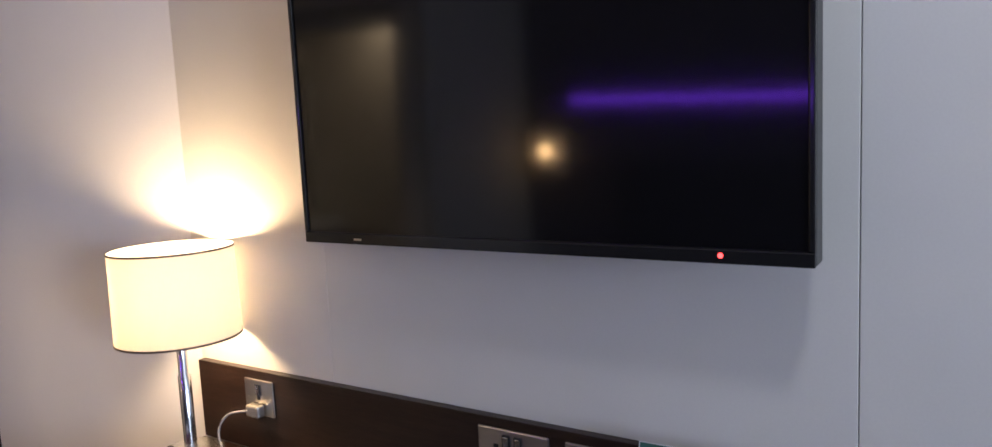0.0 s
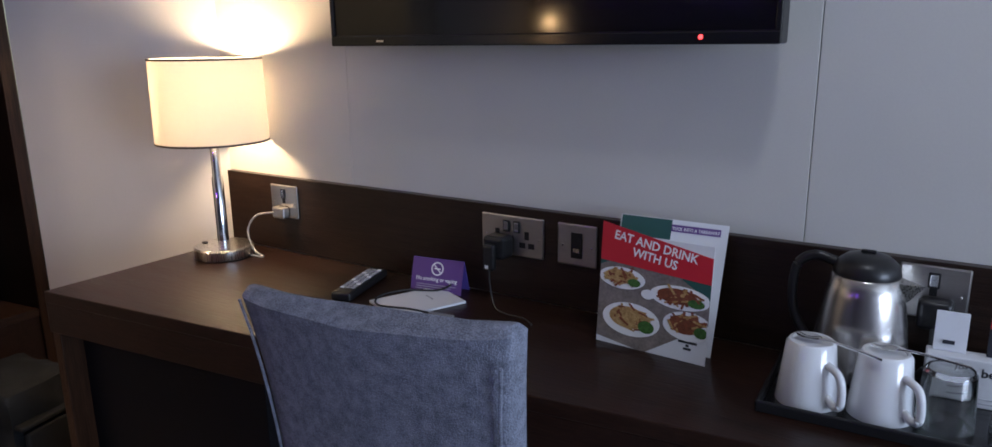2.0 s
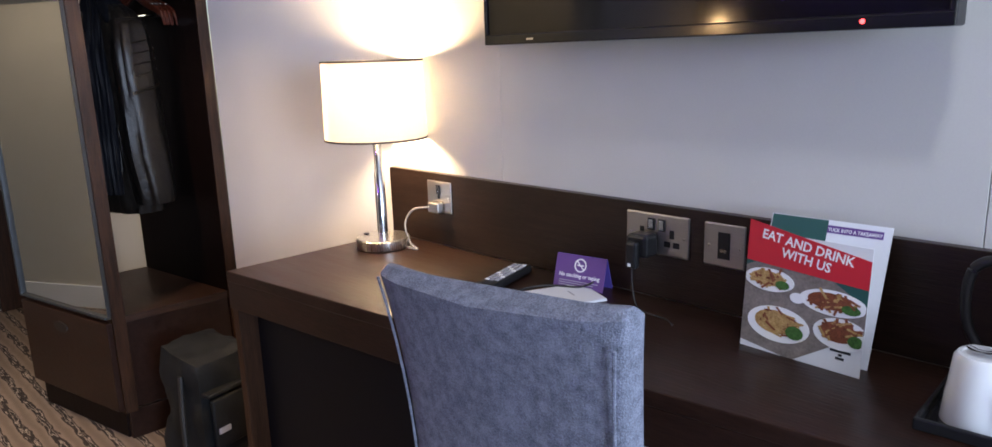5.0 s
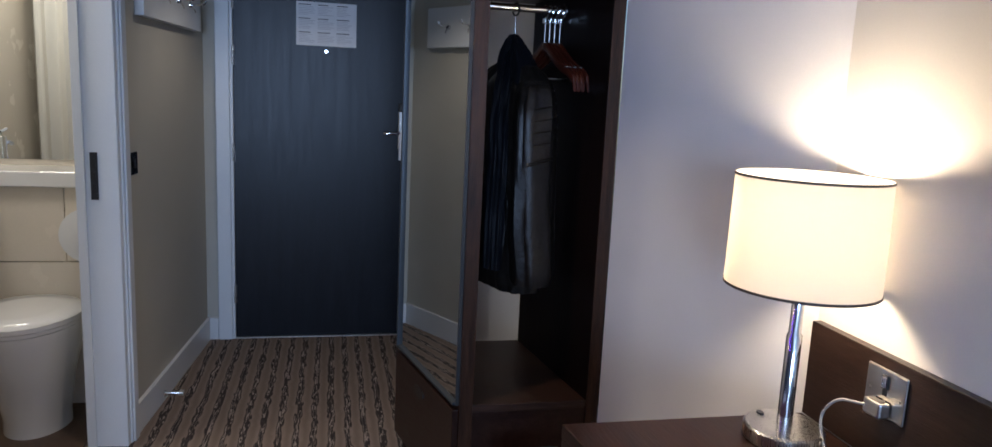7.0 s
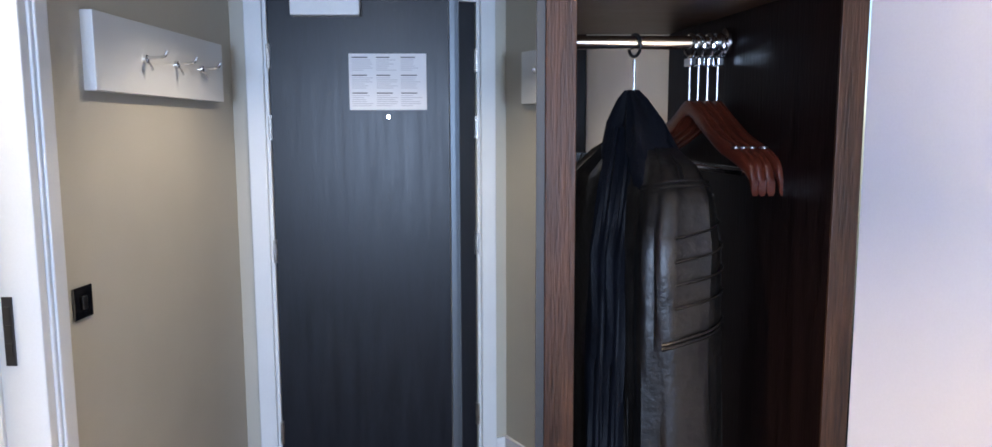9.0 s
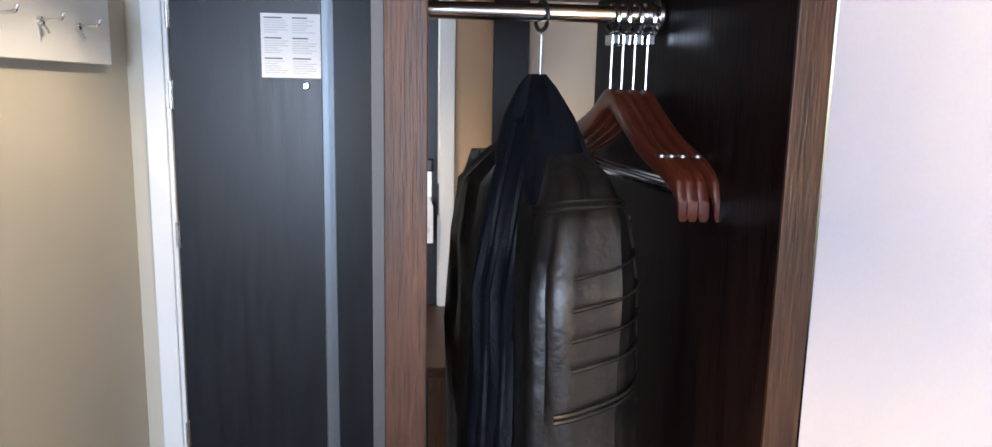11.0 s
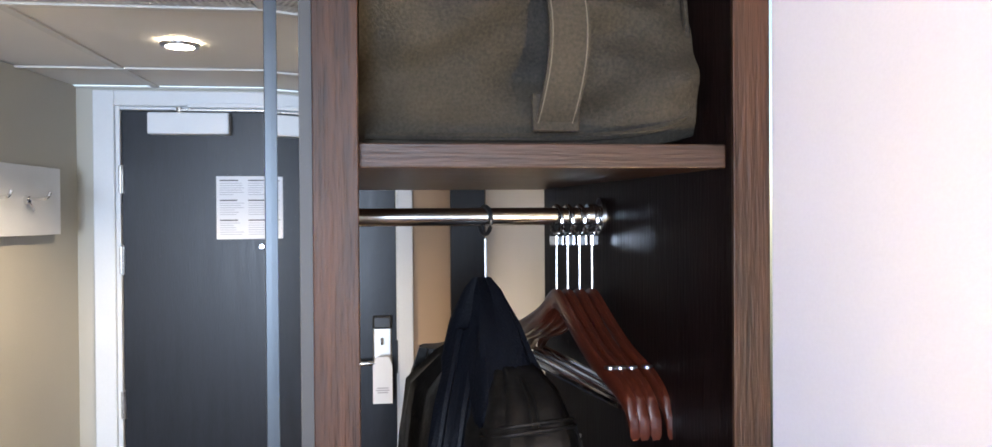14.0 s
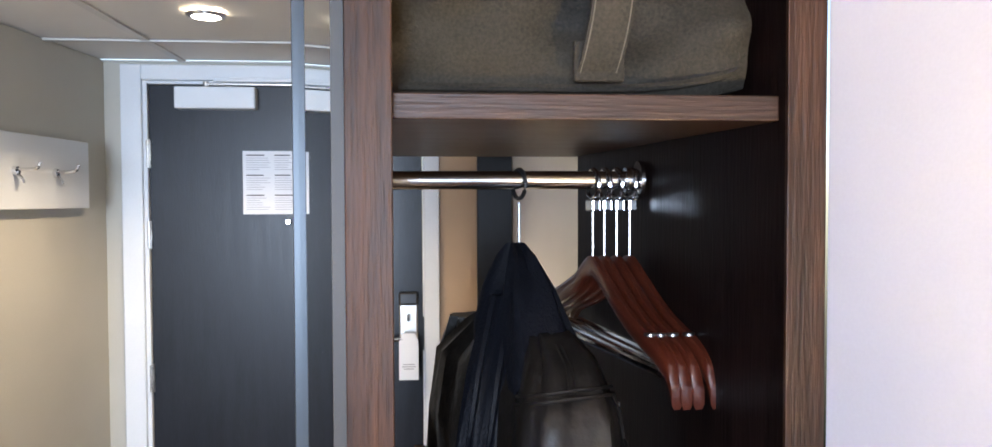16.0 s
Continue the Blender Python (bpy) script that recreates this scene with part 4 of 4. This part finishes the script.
def tumbler(x, y):
    g = thing("tumbler", pose(x, y, TZ), "clear glass tumbler upside down on the tray", "glass", "tumblers on the tray")
    part("glass", lathe([(0.037, 0.0), (0.039, 0.001), (0.034, 0.082), (0.030, 0.088), (0.0, 0.088), (0.0, 0.080), (0.029, 0.079), (0.0365, 0.002), (0.037, 0.0)], 36), GLASS, g, "", True)


tumbler(1.775, -0.185)
tumbler(1.868, -0.165)

box_card = thing("beverage_holder", pose(1.80, -0.085, TZ, 0, 0, 4), "white printed card holder for drink sachets", "holder")
part("card_box", box(-0.062, 0.105, -0.018, 0.018, 0, 0.075, 0.002), PAPER, box_card)
letters("Just before", 0.019, INK, Matrix.Translation((0.02, -0.0184, 0.050)) @ UPRIGHT, box_card)
letters("what", 0.019, INK, Matrix.Translation((0.055, -0.0184, 0.032)) @ UPRIGHT, box_card)
for k in range(2):
    part("printed_line", box(-0.03, 0.09 - 0.02 * k, -0.0186, -0.018, 0.014 - 0.007 * k, 0.0155 - 0.007 * k), GREYP, box_card)


def sachet(x, y, z, mat, tilt, tag, label):
    s = thing("sachet", pose(x, y, z, tilt, 0, 3), label, "sachet", "sachets in the holder")
    part("packet", warp(box(-0.022, 0.022, -0.004, 0.004, 0, 0.062, 0.0015), lambda c: Vector((c.x, c.y * (1 - abs(c.z - 0.031) / 0.033 * 0.85), c.z))), mat, s)
    if tag:
        part("top_strip", box(-0.0215, 0.0215, -0.0042, -0.0032, 0.045, 0.060), RED, s)
        part("printed_bar", box(-0.007, 0.007, -0.0049, -0.0042, 0.006, 0.042), WHITEP, s)
    else:
        part("printed_bar", box(-0.010, 0.006, -0.0049, -0.0040, 0.012, 0.018), INK, s)
    return s


sachet(1.768, -0.086, TZ + 0.0755, PAPER, -6, False, "white paper sugar sachet in the holder")
sachet(1.838, -0.080, TZ + 0.0755, INK, -4, True, "dark coffee stick sachet with red end")
sachet(1.872, -0.078, TZ + 0.0755, INK, 2, True, "dark coffee stick sachet with red end")

# ---- clothes in the wardrobe ----
RX, RZ = XW - 0.333, 1.662


def hanger(y, turn, label, group="wooden hangers"):
    h = thing("clothes_hanger", pose(RX, y, RZ, 0, 0, turn), label, "hanger", group)
    ring = [(0.0, 0.0195 * math.sin(a), 0.0195 * math.cos(a) - 0.005) for a in [2 * math.pi * k / 24 for k in range(25)]]
    part("ring", tube([(y2, 0, z2) for _, y2, z2 in ring], 0.003, 8), CHROME, h, "chrome ring", True)
    part("swivel", box(-0.012, 0.012, -0.006, 0.006, -0.042, -0.026, 0.002), CHROME, h)
    part("stem", tube([(0, 0, -0.04), (0, 0, -0.115)], 0.0019, 8), SATIN, h, "", True)
    arms = smooth_path([(0.208, 0.004, -0.246), (0.198, 0.003, -0.222), (0.168, 0.002, -0.202), (0.11, 0, -0.178), (0.055, 0, -0.146), (0.018, 0, -0.122), (0.0, 0, -0.116), (-0.018, 0, -0.122), (-0.055, 0, -0.146), (-0.12, 0, -0.172), (-0.185, 0.004, -0.190), (-0.22, 0.008, -0.212)], 5)
    secs = [[(p.x, p.y + a * (0.0055 + 0.03 * p.x ** 2), p.z + 0.0135 * b) for a, b in ((-1, -0.6), (-0.6, -1), (0.6, -1), (1, -0.6), (1, 0.6), (0.6, 1), (-0.6, 1), (-1, 0.6))] for p in arms]
    part("shoulder", loft(secs), HANGERW, h, "polished reddish wood", True)
    for s in (-1, 1):
        part("bar_clip", move(lathe([(0.0, 0.004), (0.007, 0.003), (0.0075, 0)], 12), pose(s * 0.155, 0, -0.186 if s > 0 else -0.172)), SATIN, h, "", True)
    part("trouser_bar", tube([(-0.18, 0, -0.218), (0.18, 0, -0.225)], 0.005, 8), CHROME, h, "", True)
    return h


hg = hanger(-0.266, 11, "reddish wooden clothes hanger on the rail")
copy_thing(hg, pose(RX, -0.284, RZ, 0, 0, 10.5))
copy_thing(hg, pose(RX, -0.301, RZ, 0, 0, 11.5))
copy_thing(hg, pose(RX, -0.317, RZ, 0, 0, 13))


def garment(rows, n=48, crease=0.011, seed=1):
    """A hanging garment: rows of (height, centre x, centre y, half length, half thickness)."""
    secs = []
    rows = [Vector((*r,)) if len(r) < 5 else r for r in rows]
    for k in range(len(rows) - 1):
        for s in range(4):
            t = s / 4
            r = [a + (b - a) * t for a, b in zip(rows[k], rows[k + 1])]
            ring = []
            for i in range(n):
                a = 2 * math.pi * i / n
                w = crease * (noise.noise(Vector((math.cos(a) * 2.2 + seed, math.sin(a) * 2.2, r[0] * 3.0))) + 0.6 * noise.noise(Vector((math.cos(a) * 7 + seed, math.sin(a) * 7, r[0] * 5.0))))
                ca, sa = math.cos(a), math.sin(a)
                ring.append((r[1] + (r[3] + w) * math.copysign(abs(ca) ** 0.8, ca), r[2] + (r[4] + w * 1.6) * math.copysign(abs(sa) ** 0.8, sa), r[0]))
            secs.append(ring)
    return loft(secs)


CY = -0.418
coat = thing("leather_jacket", pose(RX, CY, RZ, 0, 0, 20), "black leather hooded jacket hanging from the rail", "jacket")
part("ring", tube([(0.0195 * math.cos(2 * math.pi * k / 24), 0, 0.0195 * math.sin(2 * math.pi * k / 24) - 0.005) for k in range(25)], 0.003, 8), BLACK, coat, "hanger ring", True)
part("stem", tube([(0, 0, -0.03), (0, 0, -0.11)], 0.0022, 8), CHROME, coat, "", True)
SLEEVE = [(-0.185, 0.095, -0.012, 0.03, 0.028), (-0.212, 0.132, -0.020, 0.052, 0.044), (-0.26, 0.165, -0.032, 0.064, 0.060), (-0.34, 0.185, -0.040, 0.065, 0.071), (-0.50, 0.190, -0.038, 0.062, 0.073), (-0.70, 0.195, -0.030, 0.058, 0.072), (-0.85, 0.200, -0.022, 0.055, 0.066), (-0.88, 0.200, -0.022, 0.050, 0.060)]


def on_sleeve(z, a, out=0.0028):
    """A point on the sleeve's skin at height z and angle a round it."""
    k = next(i for i in range(len(SLEEVE) - 1) if SLEEVE[i + 1][0] <= z)
    t = (z - SLEEVE[k][0]) / (SLEEVE[k + 1][0] - SLEEVE[k][0])
    _, cx, cy, hx, hy = [p + (q - p) * t for p, q in zip(SLEEVE[k], SLEEVE[k + 1])]
    ca, sa = math.cos(a), math.sin(a)
    return (cx + (hx + out) * math.copysign(abs(ca) ** 0.8, ca), cy + (hy + out) * math.copysign(abs(sa) ** 0.8, sa), z)


part("body", garment([(-0.165, 0.0, 0.0, 0.03, 0.02), (-0.19, 0.01, -0.005, 0.10, 0.045), (-0.24, 0.0, -0.015, 0.17, 0.066), (-0.32, 0.01, -0.018, 0.18, 0.080), (-0.50, 0.01, -0.018, 0.185, 0.084), (-0.70, 0.01, -0.014, 0.185, 0.084), (-0.88, 0.01, -0.012, 0.185, 0.082), (-0.92, 0.01, -0.012, 0.18, 0.074)], 64, 0.016), LEATHER, coat, "creased black leather body", True)
part("hood", garment([(-0.084, 0.0, -0.002, 0.006, 0.005), (-0.10, 0.008, -0.004, 0.026, 0.016), (-0.14, 0.025, -0.008, 0.055, 0.034), (-0.19, 0.05, -0.014, 0.075, 0.050), (-0.235, 0.085, -0.024, 0.082, 0.056), (-0.265, 0.10, -0.03, 0.070, 0.05)], 48, 0.012, 4), HOODM, coat, "dark navy fabric hood", True)
near = part("sleeve", garment(SLEEVE, 48, 0.007, 9), LEATHER, coat, "ribbed leather sleeve", True)
part("sleeve", garment([(-0.20, -0.14, -0.01, 0.03, 0.030), (-0.26, -0.15, -0.012, 0.045, 0.042), (-0.48, -0.155, -0.018, 0.050, 0.048), (-0.82, -0.16, -0.018, 0.042, 0.044)], 32, 0.010, 12), LEATHER, coat, "leather sleeve", True)
for off, far in ((0.0, 0.0), (0.030, 0.020)):
    part("front_edge", garment([(-0.15, 0.045 - off, -0.030 - far * 0.5, 0.014, 0.010), (-0.24, 0.095 - off, -0.072 - far * 0.6, 0.020, 0.014), (-0.36, 0.125 - off, -0.108 - far * 0.6, 0.022, 0.014), (-0.60, 0.130 - off, -0.116 - far * 0.6, 0.024, 0.014), (-0.91, 0.125 - off, -0.112 - far * 0.6, 0.024, 0.013)], 28, 0.007, 15 + off), HOODM, coat, "navy lining edge", True)
for z in (-0.312, -0.348, -0.384, -0.420):
    part("rib_seam", tube([on_sleeve(z + 0.016 * math.sin(a), a) for a in [-0.45 + 0.14 * j for j in range(13)]], 0.0021, 5), LEATHER, near, "", True)
for z in (-0.470, -0.477):
    part("elbow_seam", tube([on_sleeve(z + 0.020 * math.sin(a), a) for a in [-0.75 + 0.15 * j for j in range(14)]], 0.0026, 5), LEATHER, near, "", True)
for z in (-0.246, -0.253):
    part("yoke_seam", tube([on_sleeve(z + 0.012 * math.cos(a), a) for a in [-1.5 + 0.2 * j for j in range(16)]], 0.0024, 6), LEATHER, near, "stitched shoulder seam", True)
for a in (-0.25, -0.12):
    part("shoulder_seam", tube([on_sleeve(-0.195 - 0.006 * k, a) for k in range(8)], 0.0018, 5), LEATHER, near, "", True)
for a in (1.18, 1.30):
    part("zip_edge", tube([on_sleeve(-0.25 - 0.02 * k, a, 0.002) for k in range(31)], 0.0026, 6), LEATHER, near, "raised piping", True)
random.seed(8)
for k in range(70):
    p = on_sleeve(-0.26 - 0.0085 * k, 1.24, 0.0035)
    part("zip_tooth", box(p[0] - 0.0016, p[0] + 0.0016, p[1] - 0.0016, p[1] + 0.0016, p[2] - 0.0022, p[2] + 0.0022), STEEL if k % 9 == 0 else BLACK, near)

# ---- bags ----
def holdall():
    b = thing("canvas_holdall", pose(XW - 0.225, -0.437, 1.7335), "olive canvas bag with handle strap on the top shelf", "bag")
    bm = bmesh.new()
    bmesh.ops.create_cube(bm, size=1, matrix=Matrix.Translation((0, 0, 0.110)) @ Matrix.Diagonal((0.34, 0.352, 0.215, 1)))
    bmesh.ops.subdivide_edges(bm, edges=bm.edges[:], cuts=26, use_grid_fill=True)
    def shape(c):
        x, y, z = c
        u, v, w = x / 0.17, y / 0.176, (z - 0.110) / 0.1075
        f = 0.5 * (1 - v * v) * (1 - w * w)
        n1 = noise.noise(Vector((y * 6, z * 9, 1.7))) * 0.040 + noise.noise(Vector((y * 15 + z * 9, z * 24 - y * 8, 4.1))) * 0.018
        x2 = x + (0.028 * f + n1 * (1 - w ** 4)) * (1 if u > 0 else -1) * abs(u) ** 3
        y2 = y * (1 - 0.03 * w) + 0.006 * noise.noise(Vector((x * 9, z * 12, 8)))
        z2 = z + (0.012 * noise.noise(Vector((y * 9, x * 9, 3))) if w > 0.4 else 0) + (0.010 * max(0, v - 0.75) * 4 * max(0, u) * max(0, -w))
        k = max(0, abs(u) + abs(v) - 1.75) * 0.3
        return Vector((x2 * (1 - k * 0.25), y2 * (1 - k * 0.25) + SKEW * x, max(0.002, z2)))
    warp(bm, shape)
    body = part("body", bm, CANVAS, b, "crumpled olive canvas", True)
    secs = []
    for k in range(16):
        t = k / 15
        z = 0.02 + 0.175 * t
        bow = 0.205 + 0.018 * math.sin(t * math.pi) ** 0.7
        yy = 0.056 + 0.016 * math.sin(t * math.pi * 0.9) - 0.008 * t
        secs.append([(bow - 0.004, yy - 0.020, z), (bow + 0.001, yy - 0.020, z), (bow + 0.001, yy + 0.020, z), (bow - 0.004, yy + 0.020, z)])
    hs = part("handle_strap", loft(secs), CANVAS, b, "stitched canvas handle strap")
    for s in (-0.017, 0.017):
        part("stitching", tube([((p[0][0] + 0.0054), p[0][1] + 0.020 + s, p[0][2]) for p in secs], 0.0007, 4), surface("thread", (0.10, 0.09, 0.07), 0.8), hs)
    part("strap_patch", box(0.2005, 0.2065, 0.033, 0.081, 0.012, 0.050, 0.002), CANVAS, hs)
    part("stud", move(lathe([(0.0, 0.002), (0.0025, 0.001), (0.003, 0)], 12), pose(0.206, -0.022, 0.15, 0, 90, 0)), STEEL, body, "", True)
    part("bottom_seam", tube(smooth_path([(0.180, -0.13, 0.010), (0.190, -0.02, 0.008), (0.188, 0.11, 0.010), (0.182, 0.19, 0.025), (0.17, 0.205, 0.05)], 6), 0.004, 6), CANVAS, body, "", True)
    part("seam", tube(smooth_path([(0.168, 0.20, 0.03), (0.172, 0.203, 0.12), (0.168, 0.198, 0.20)], 6), 0.0035, 6), CANVAS, body, "", True)
    part("lining", box(-0.15, 0.17, -0.16, 0.12, 0.218, 0.228, 0.004), PAPER, b, "pale lining at the open top")


holdall()


def satchel():
    b = thing("shoulder_bag", pose(-0.545, -0.415, 0, 0, 0, 14), "dark grey nylon shoulder bag on the carpet", "bag")
    bm = bmesh.new()
    bmesh.ops.create_cube(bm, size=1, matrix=Matrix.Translation((0, 0, 0.18)) @ Matrix.Diagonal((0.20, 0.23, 0.36, 1)))
    bmesh.ops.subdivide_edges(bm, edges=bm.edges[:], cuts=16, use_grid_fill=True)
    def shape(c):
        u, v, w = c.x / 0.10, c.y / 0.115, (c.z - 0.18) / 0.18
        n1 = noise.noise(c * 9) * 0.014 + noise.noise(c * 22) * 0.006
        k = 1 - 0.10 * max(0, abs(u) + abs(v) - 1.4)
        return Vector((c.x * k * (1 - 0.08 * w) + n1 * u, c.y * k * (1 - 0.05 * w) + n1 * v, max(0.002, c.z + (n1 if w > -0.9 else 0) - 0.02 * max(0, w) * u)))
    part("body", warp(bm, shape), NYLON, b, "soft creased nylon body", True)
    part("flap", warp(box(0.085, 0.125, -0.10, 0.10, 0.235, 0.25, 0.005), lambda c: c), NYLON, b)
    part("pocket", box(0.10, 0.122, -0.085, 0.085, 0.05, 0.225, 0.010, None, 3), NYLON, b, "front pocket", True)
    part("buckle", box(0.122, 0.128, -0.075, -0.03, 0.105, 0.125, 0.002), GREYP, b)
    part("strap", tube(smooth_path([(0.02, -0.118, 0.30), (0.03, -0.135, 0.15), (0.05, -0.145, 0.02), (0.13, -0.16, 0.009), (0.19, -0.08, 0.009), (0.16, 0.02, 0.009), (0.135, 0.08, 0.01), (0.12, 0.10, 0.10), (0.11, 0.10, 0.24)], 8), 0.0085, 8), RUBBER, b, "long black shoulder strap", True)


satchel()

# ---- bathroom ----
structure("wall_bathroom_back", box(-2.32, -2.22, -2.75, -1.86, 0, 2.4), TILE, "cream panelled bathroom wall")
structure("wall_bathroom_end", box(-2.32, -0.62, -2.87, -2.75, 0, 2.4), TILE, "cream bathroom end wall")
structure("ceiling_bathroom", box(-2.32, -0.62, -2.75, -1.80, 2.3, 2.36), CEIL, "white bathroom ceiling")
structure("floor_bathroom", box(-2.22, -0.62, -2.75, -1.90, 0.0, 0.006), surface("brown_vinyl", (0.10, 0.065, 0.045), 0.4, vary=0.3, scale=8, fine=60), "dark brown bathroom floor")
pan = thing("boxed_cistern", pose(-2.10, -2.30, 0), "cream tiled boxing with white ledge behind the toilet", "cistern boxing")
for y0, y1, z0, z1 in ((-0.44, -0.101, 0.006, 0.62), (-0.099, 0.44, 0.006, 0.62), (-0.44, -0.101, 0.624, 0.93), (-0.099, 0.24, 0.624, 0.93), (0.244, 0.44, 0.624, 0.93)):
    part("panel", box(-0.12, 0.10, y0, y1, z0, z1, 0.001), TILE, pan)
part("ledge", box(-0.12, 0.13, -0.445, 0.44, 0.932, 0.995, 0.006), CERAMIC, pan, "white solid ledge")
wc = thing("toilet", pose(-1.98, -2.13, 0.006) @ Matrix.Diagonal((1, 1, 1.14, 1)), "white ceramic toilet with closed lid", "toilet")
def egg(s, cx=0.22):
    return [(cx + s * (0.25 * math.cos(a) * (1.0 if math.cos(a) > 0 else 0.88)), s * 0.19 * math.sin(a) * (1 - 0.06 * math.cos(a))) for a in [2 * math.pi * k / 32 for k in range(32)]]
part("pan", loft([[(x, y, z) for x, y in egg(s, cx)] for z, s, cx in ((0.0, 0.62, 0.17), (0.05, 0.62, 0.17), (0.18, 0.74, 0.19), (0.30, 0.92, 0.215), (0.385, 0.99, 0.22))]), CERAMIC, wc, "", True)
part("seat", loft([[(x, y, z) for x, y in egg(s)] for z, s in ((0.387, 1.0), (0.400, 1.01))]), CERAMIC, wc, "", True)
part("lid", loft([[(x, y, z) for x, y in egg(s)] for z, s in ((0.402, 1.02), (0.418, 1.02), (0.428, 0.95), (0.432, 0.6))]), CERAMIC, wc, "closed white lid", True)
basin = thing("washbasin", pose(-1.93, -2.50, 0.78), "white round wall basin with chrome tap", "basin")
part("bowl", loft([[(x, y, z) for x, y in oval(0, 0, r, r * 0.9, 32)] for z, r in ((0.0, 0.07), (0.06, 0.15), (0.15, 0.20), (0.165, 0.205), (0.165, 0.185), (0.10, 0.12))]), CERAMIC, basin, "", True)
def tap(x, y, z):
    t = thing("basin_tap", pose(x, y, z), "chrome mixer tap on the white ledge", "tap")
    part("body", lathe([(0.022, 0), (0.020, 0.01), (0.017, 0.02), (0.017, 0.10), (0.014, 0.105)], 20, True), CHROME, t, "", True)
    part("spout", tube(smooth_path([(0, 0, 0.06), (0.05, 0, 0.075), (0.10, 0, 0.065)], 5), 0.010, 10), CHROME, t, "", True)
    part("lever", tube([(0, 0, 0.105), (-0.01, 0, 0.125), (0.05, 0, 0.135)], 0.006, 8), CHROME, t, "", True)
tap(-2.03, -2.42, 0.995)
bm_ = thing("bathroom_mirror", pose(-2.219, -2.30, 1.0), "wide frameless mirror over the white ledge", "mirror")
part("glass", box(0, 0.006, -0.44, 0.44, 0.02, 1.0), MIRROR, bm_)
cur = thing("shower_curtain", pose(-0.75, -2.30, 0.08), "white shower curtain hanging in folds", "curtain")
part("cloth", loft([[(0.02 * math.sin(k * 1.1) + d, -0.40 + k * 0.016, z) for k in range(40) for d in (0,)] + [(0.02 * math.sin(k * 1.1) + 0.004, -0.40 + k * 0.016, z) for k in reversed(range(40))] for z in (0, 2.0)]), plain("curtain_cloth", (0.75, 0.74, 0.70), 0.8), cur, "", True)
trail = thing("curtain_rail", pose(-0.75, -2.30, 2.09), "white curtain rail across the bathroom", "rail")
part("rail", tube([(0, -0.45, 0), (0, 0.45, 0)], 0.012, 10), CERAMIC, trail)
roll = thing("paper_holder", pose(-1.995, -1.945, 0.75), "white paper holder on the boxing", "holder")
part("cover", move(lathe([(0.0, 0.0), (0.10, 0.0), (0.11, 0.02), (0.11, 0.09), (0.0, 0.11)], 32), pose(0, 0, 0, 0, 90, 0)), CERAMIC, roll, "", True)

# ---- bed side, seen reflected in the screen ----
hb = thing("headboard", pose(0.9, -2.75, 0), "dark padded headboard with purple light strip above", "headboard")
part("board", box(-0.85, 0.85, 0.0, 0.06, 0.0, 1.30, 0.01), plain("headboard_dark", (0.03, 0.028, 0.035), 0.7), hb)
strip = thing("led_strip", pose(0.55, -2.70, 1.61, 0, 2.5, 0), "thin purple light strip on the bed wall", "light strip")
part("channel", box(-0.75, 0.6, -0.05, 0.01, -0.012, 0.012, 0.002), BLACK, strip)
part("strip", box(-0.74, 0.59, 0.0102, 0.014, -0.007, 0.007), LED, strip, "purple glowing strip")
bl = thing("bedside_lamp", pose(-0.30, -2.68, 1.26), "small lit wall lamp with orange shade", "lamp")
part("shade", lathe([(0.075, 0.0), (0.072, 0.24), (0.070, 0.24), (0.073, 0.0), (0.075, 0.0)], 32), SHADE, bl, "", True)
part("bracket", box(-0.015, 0.015, -0.07, 0.0, 0.08, 0.12, 0.003), STEEL, bl)
bed = thing("bed", pose(0.9, -2.15, 0), "double bed with white duvet against the headboard", "bed")
part("base", box(-0.75, 0.75, -0.53, 0.30, 0.0, 0.30, 0.01), NYLON, bed)
part("mattress", box(-0.75, 0.75, -0.53, 0.30, 0.301, 0.52, 0.05, None, 4), PAPER, bed, "", True)
cl = thing("ceiling_light", pose(1.75, -0.72, 2.42), "round white ceiling light over the desk", "ceiling light")
part("rim", lathe([(0.14, 0.0), (0.14, -0.04), (0.125, -0.045), (0.12, 0.0)], 40), TRIM, cl, "", True)
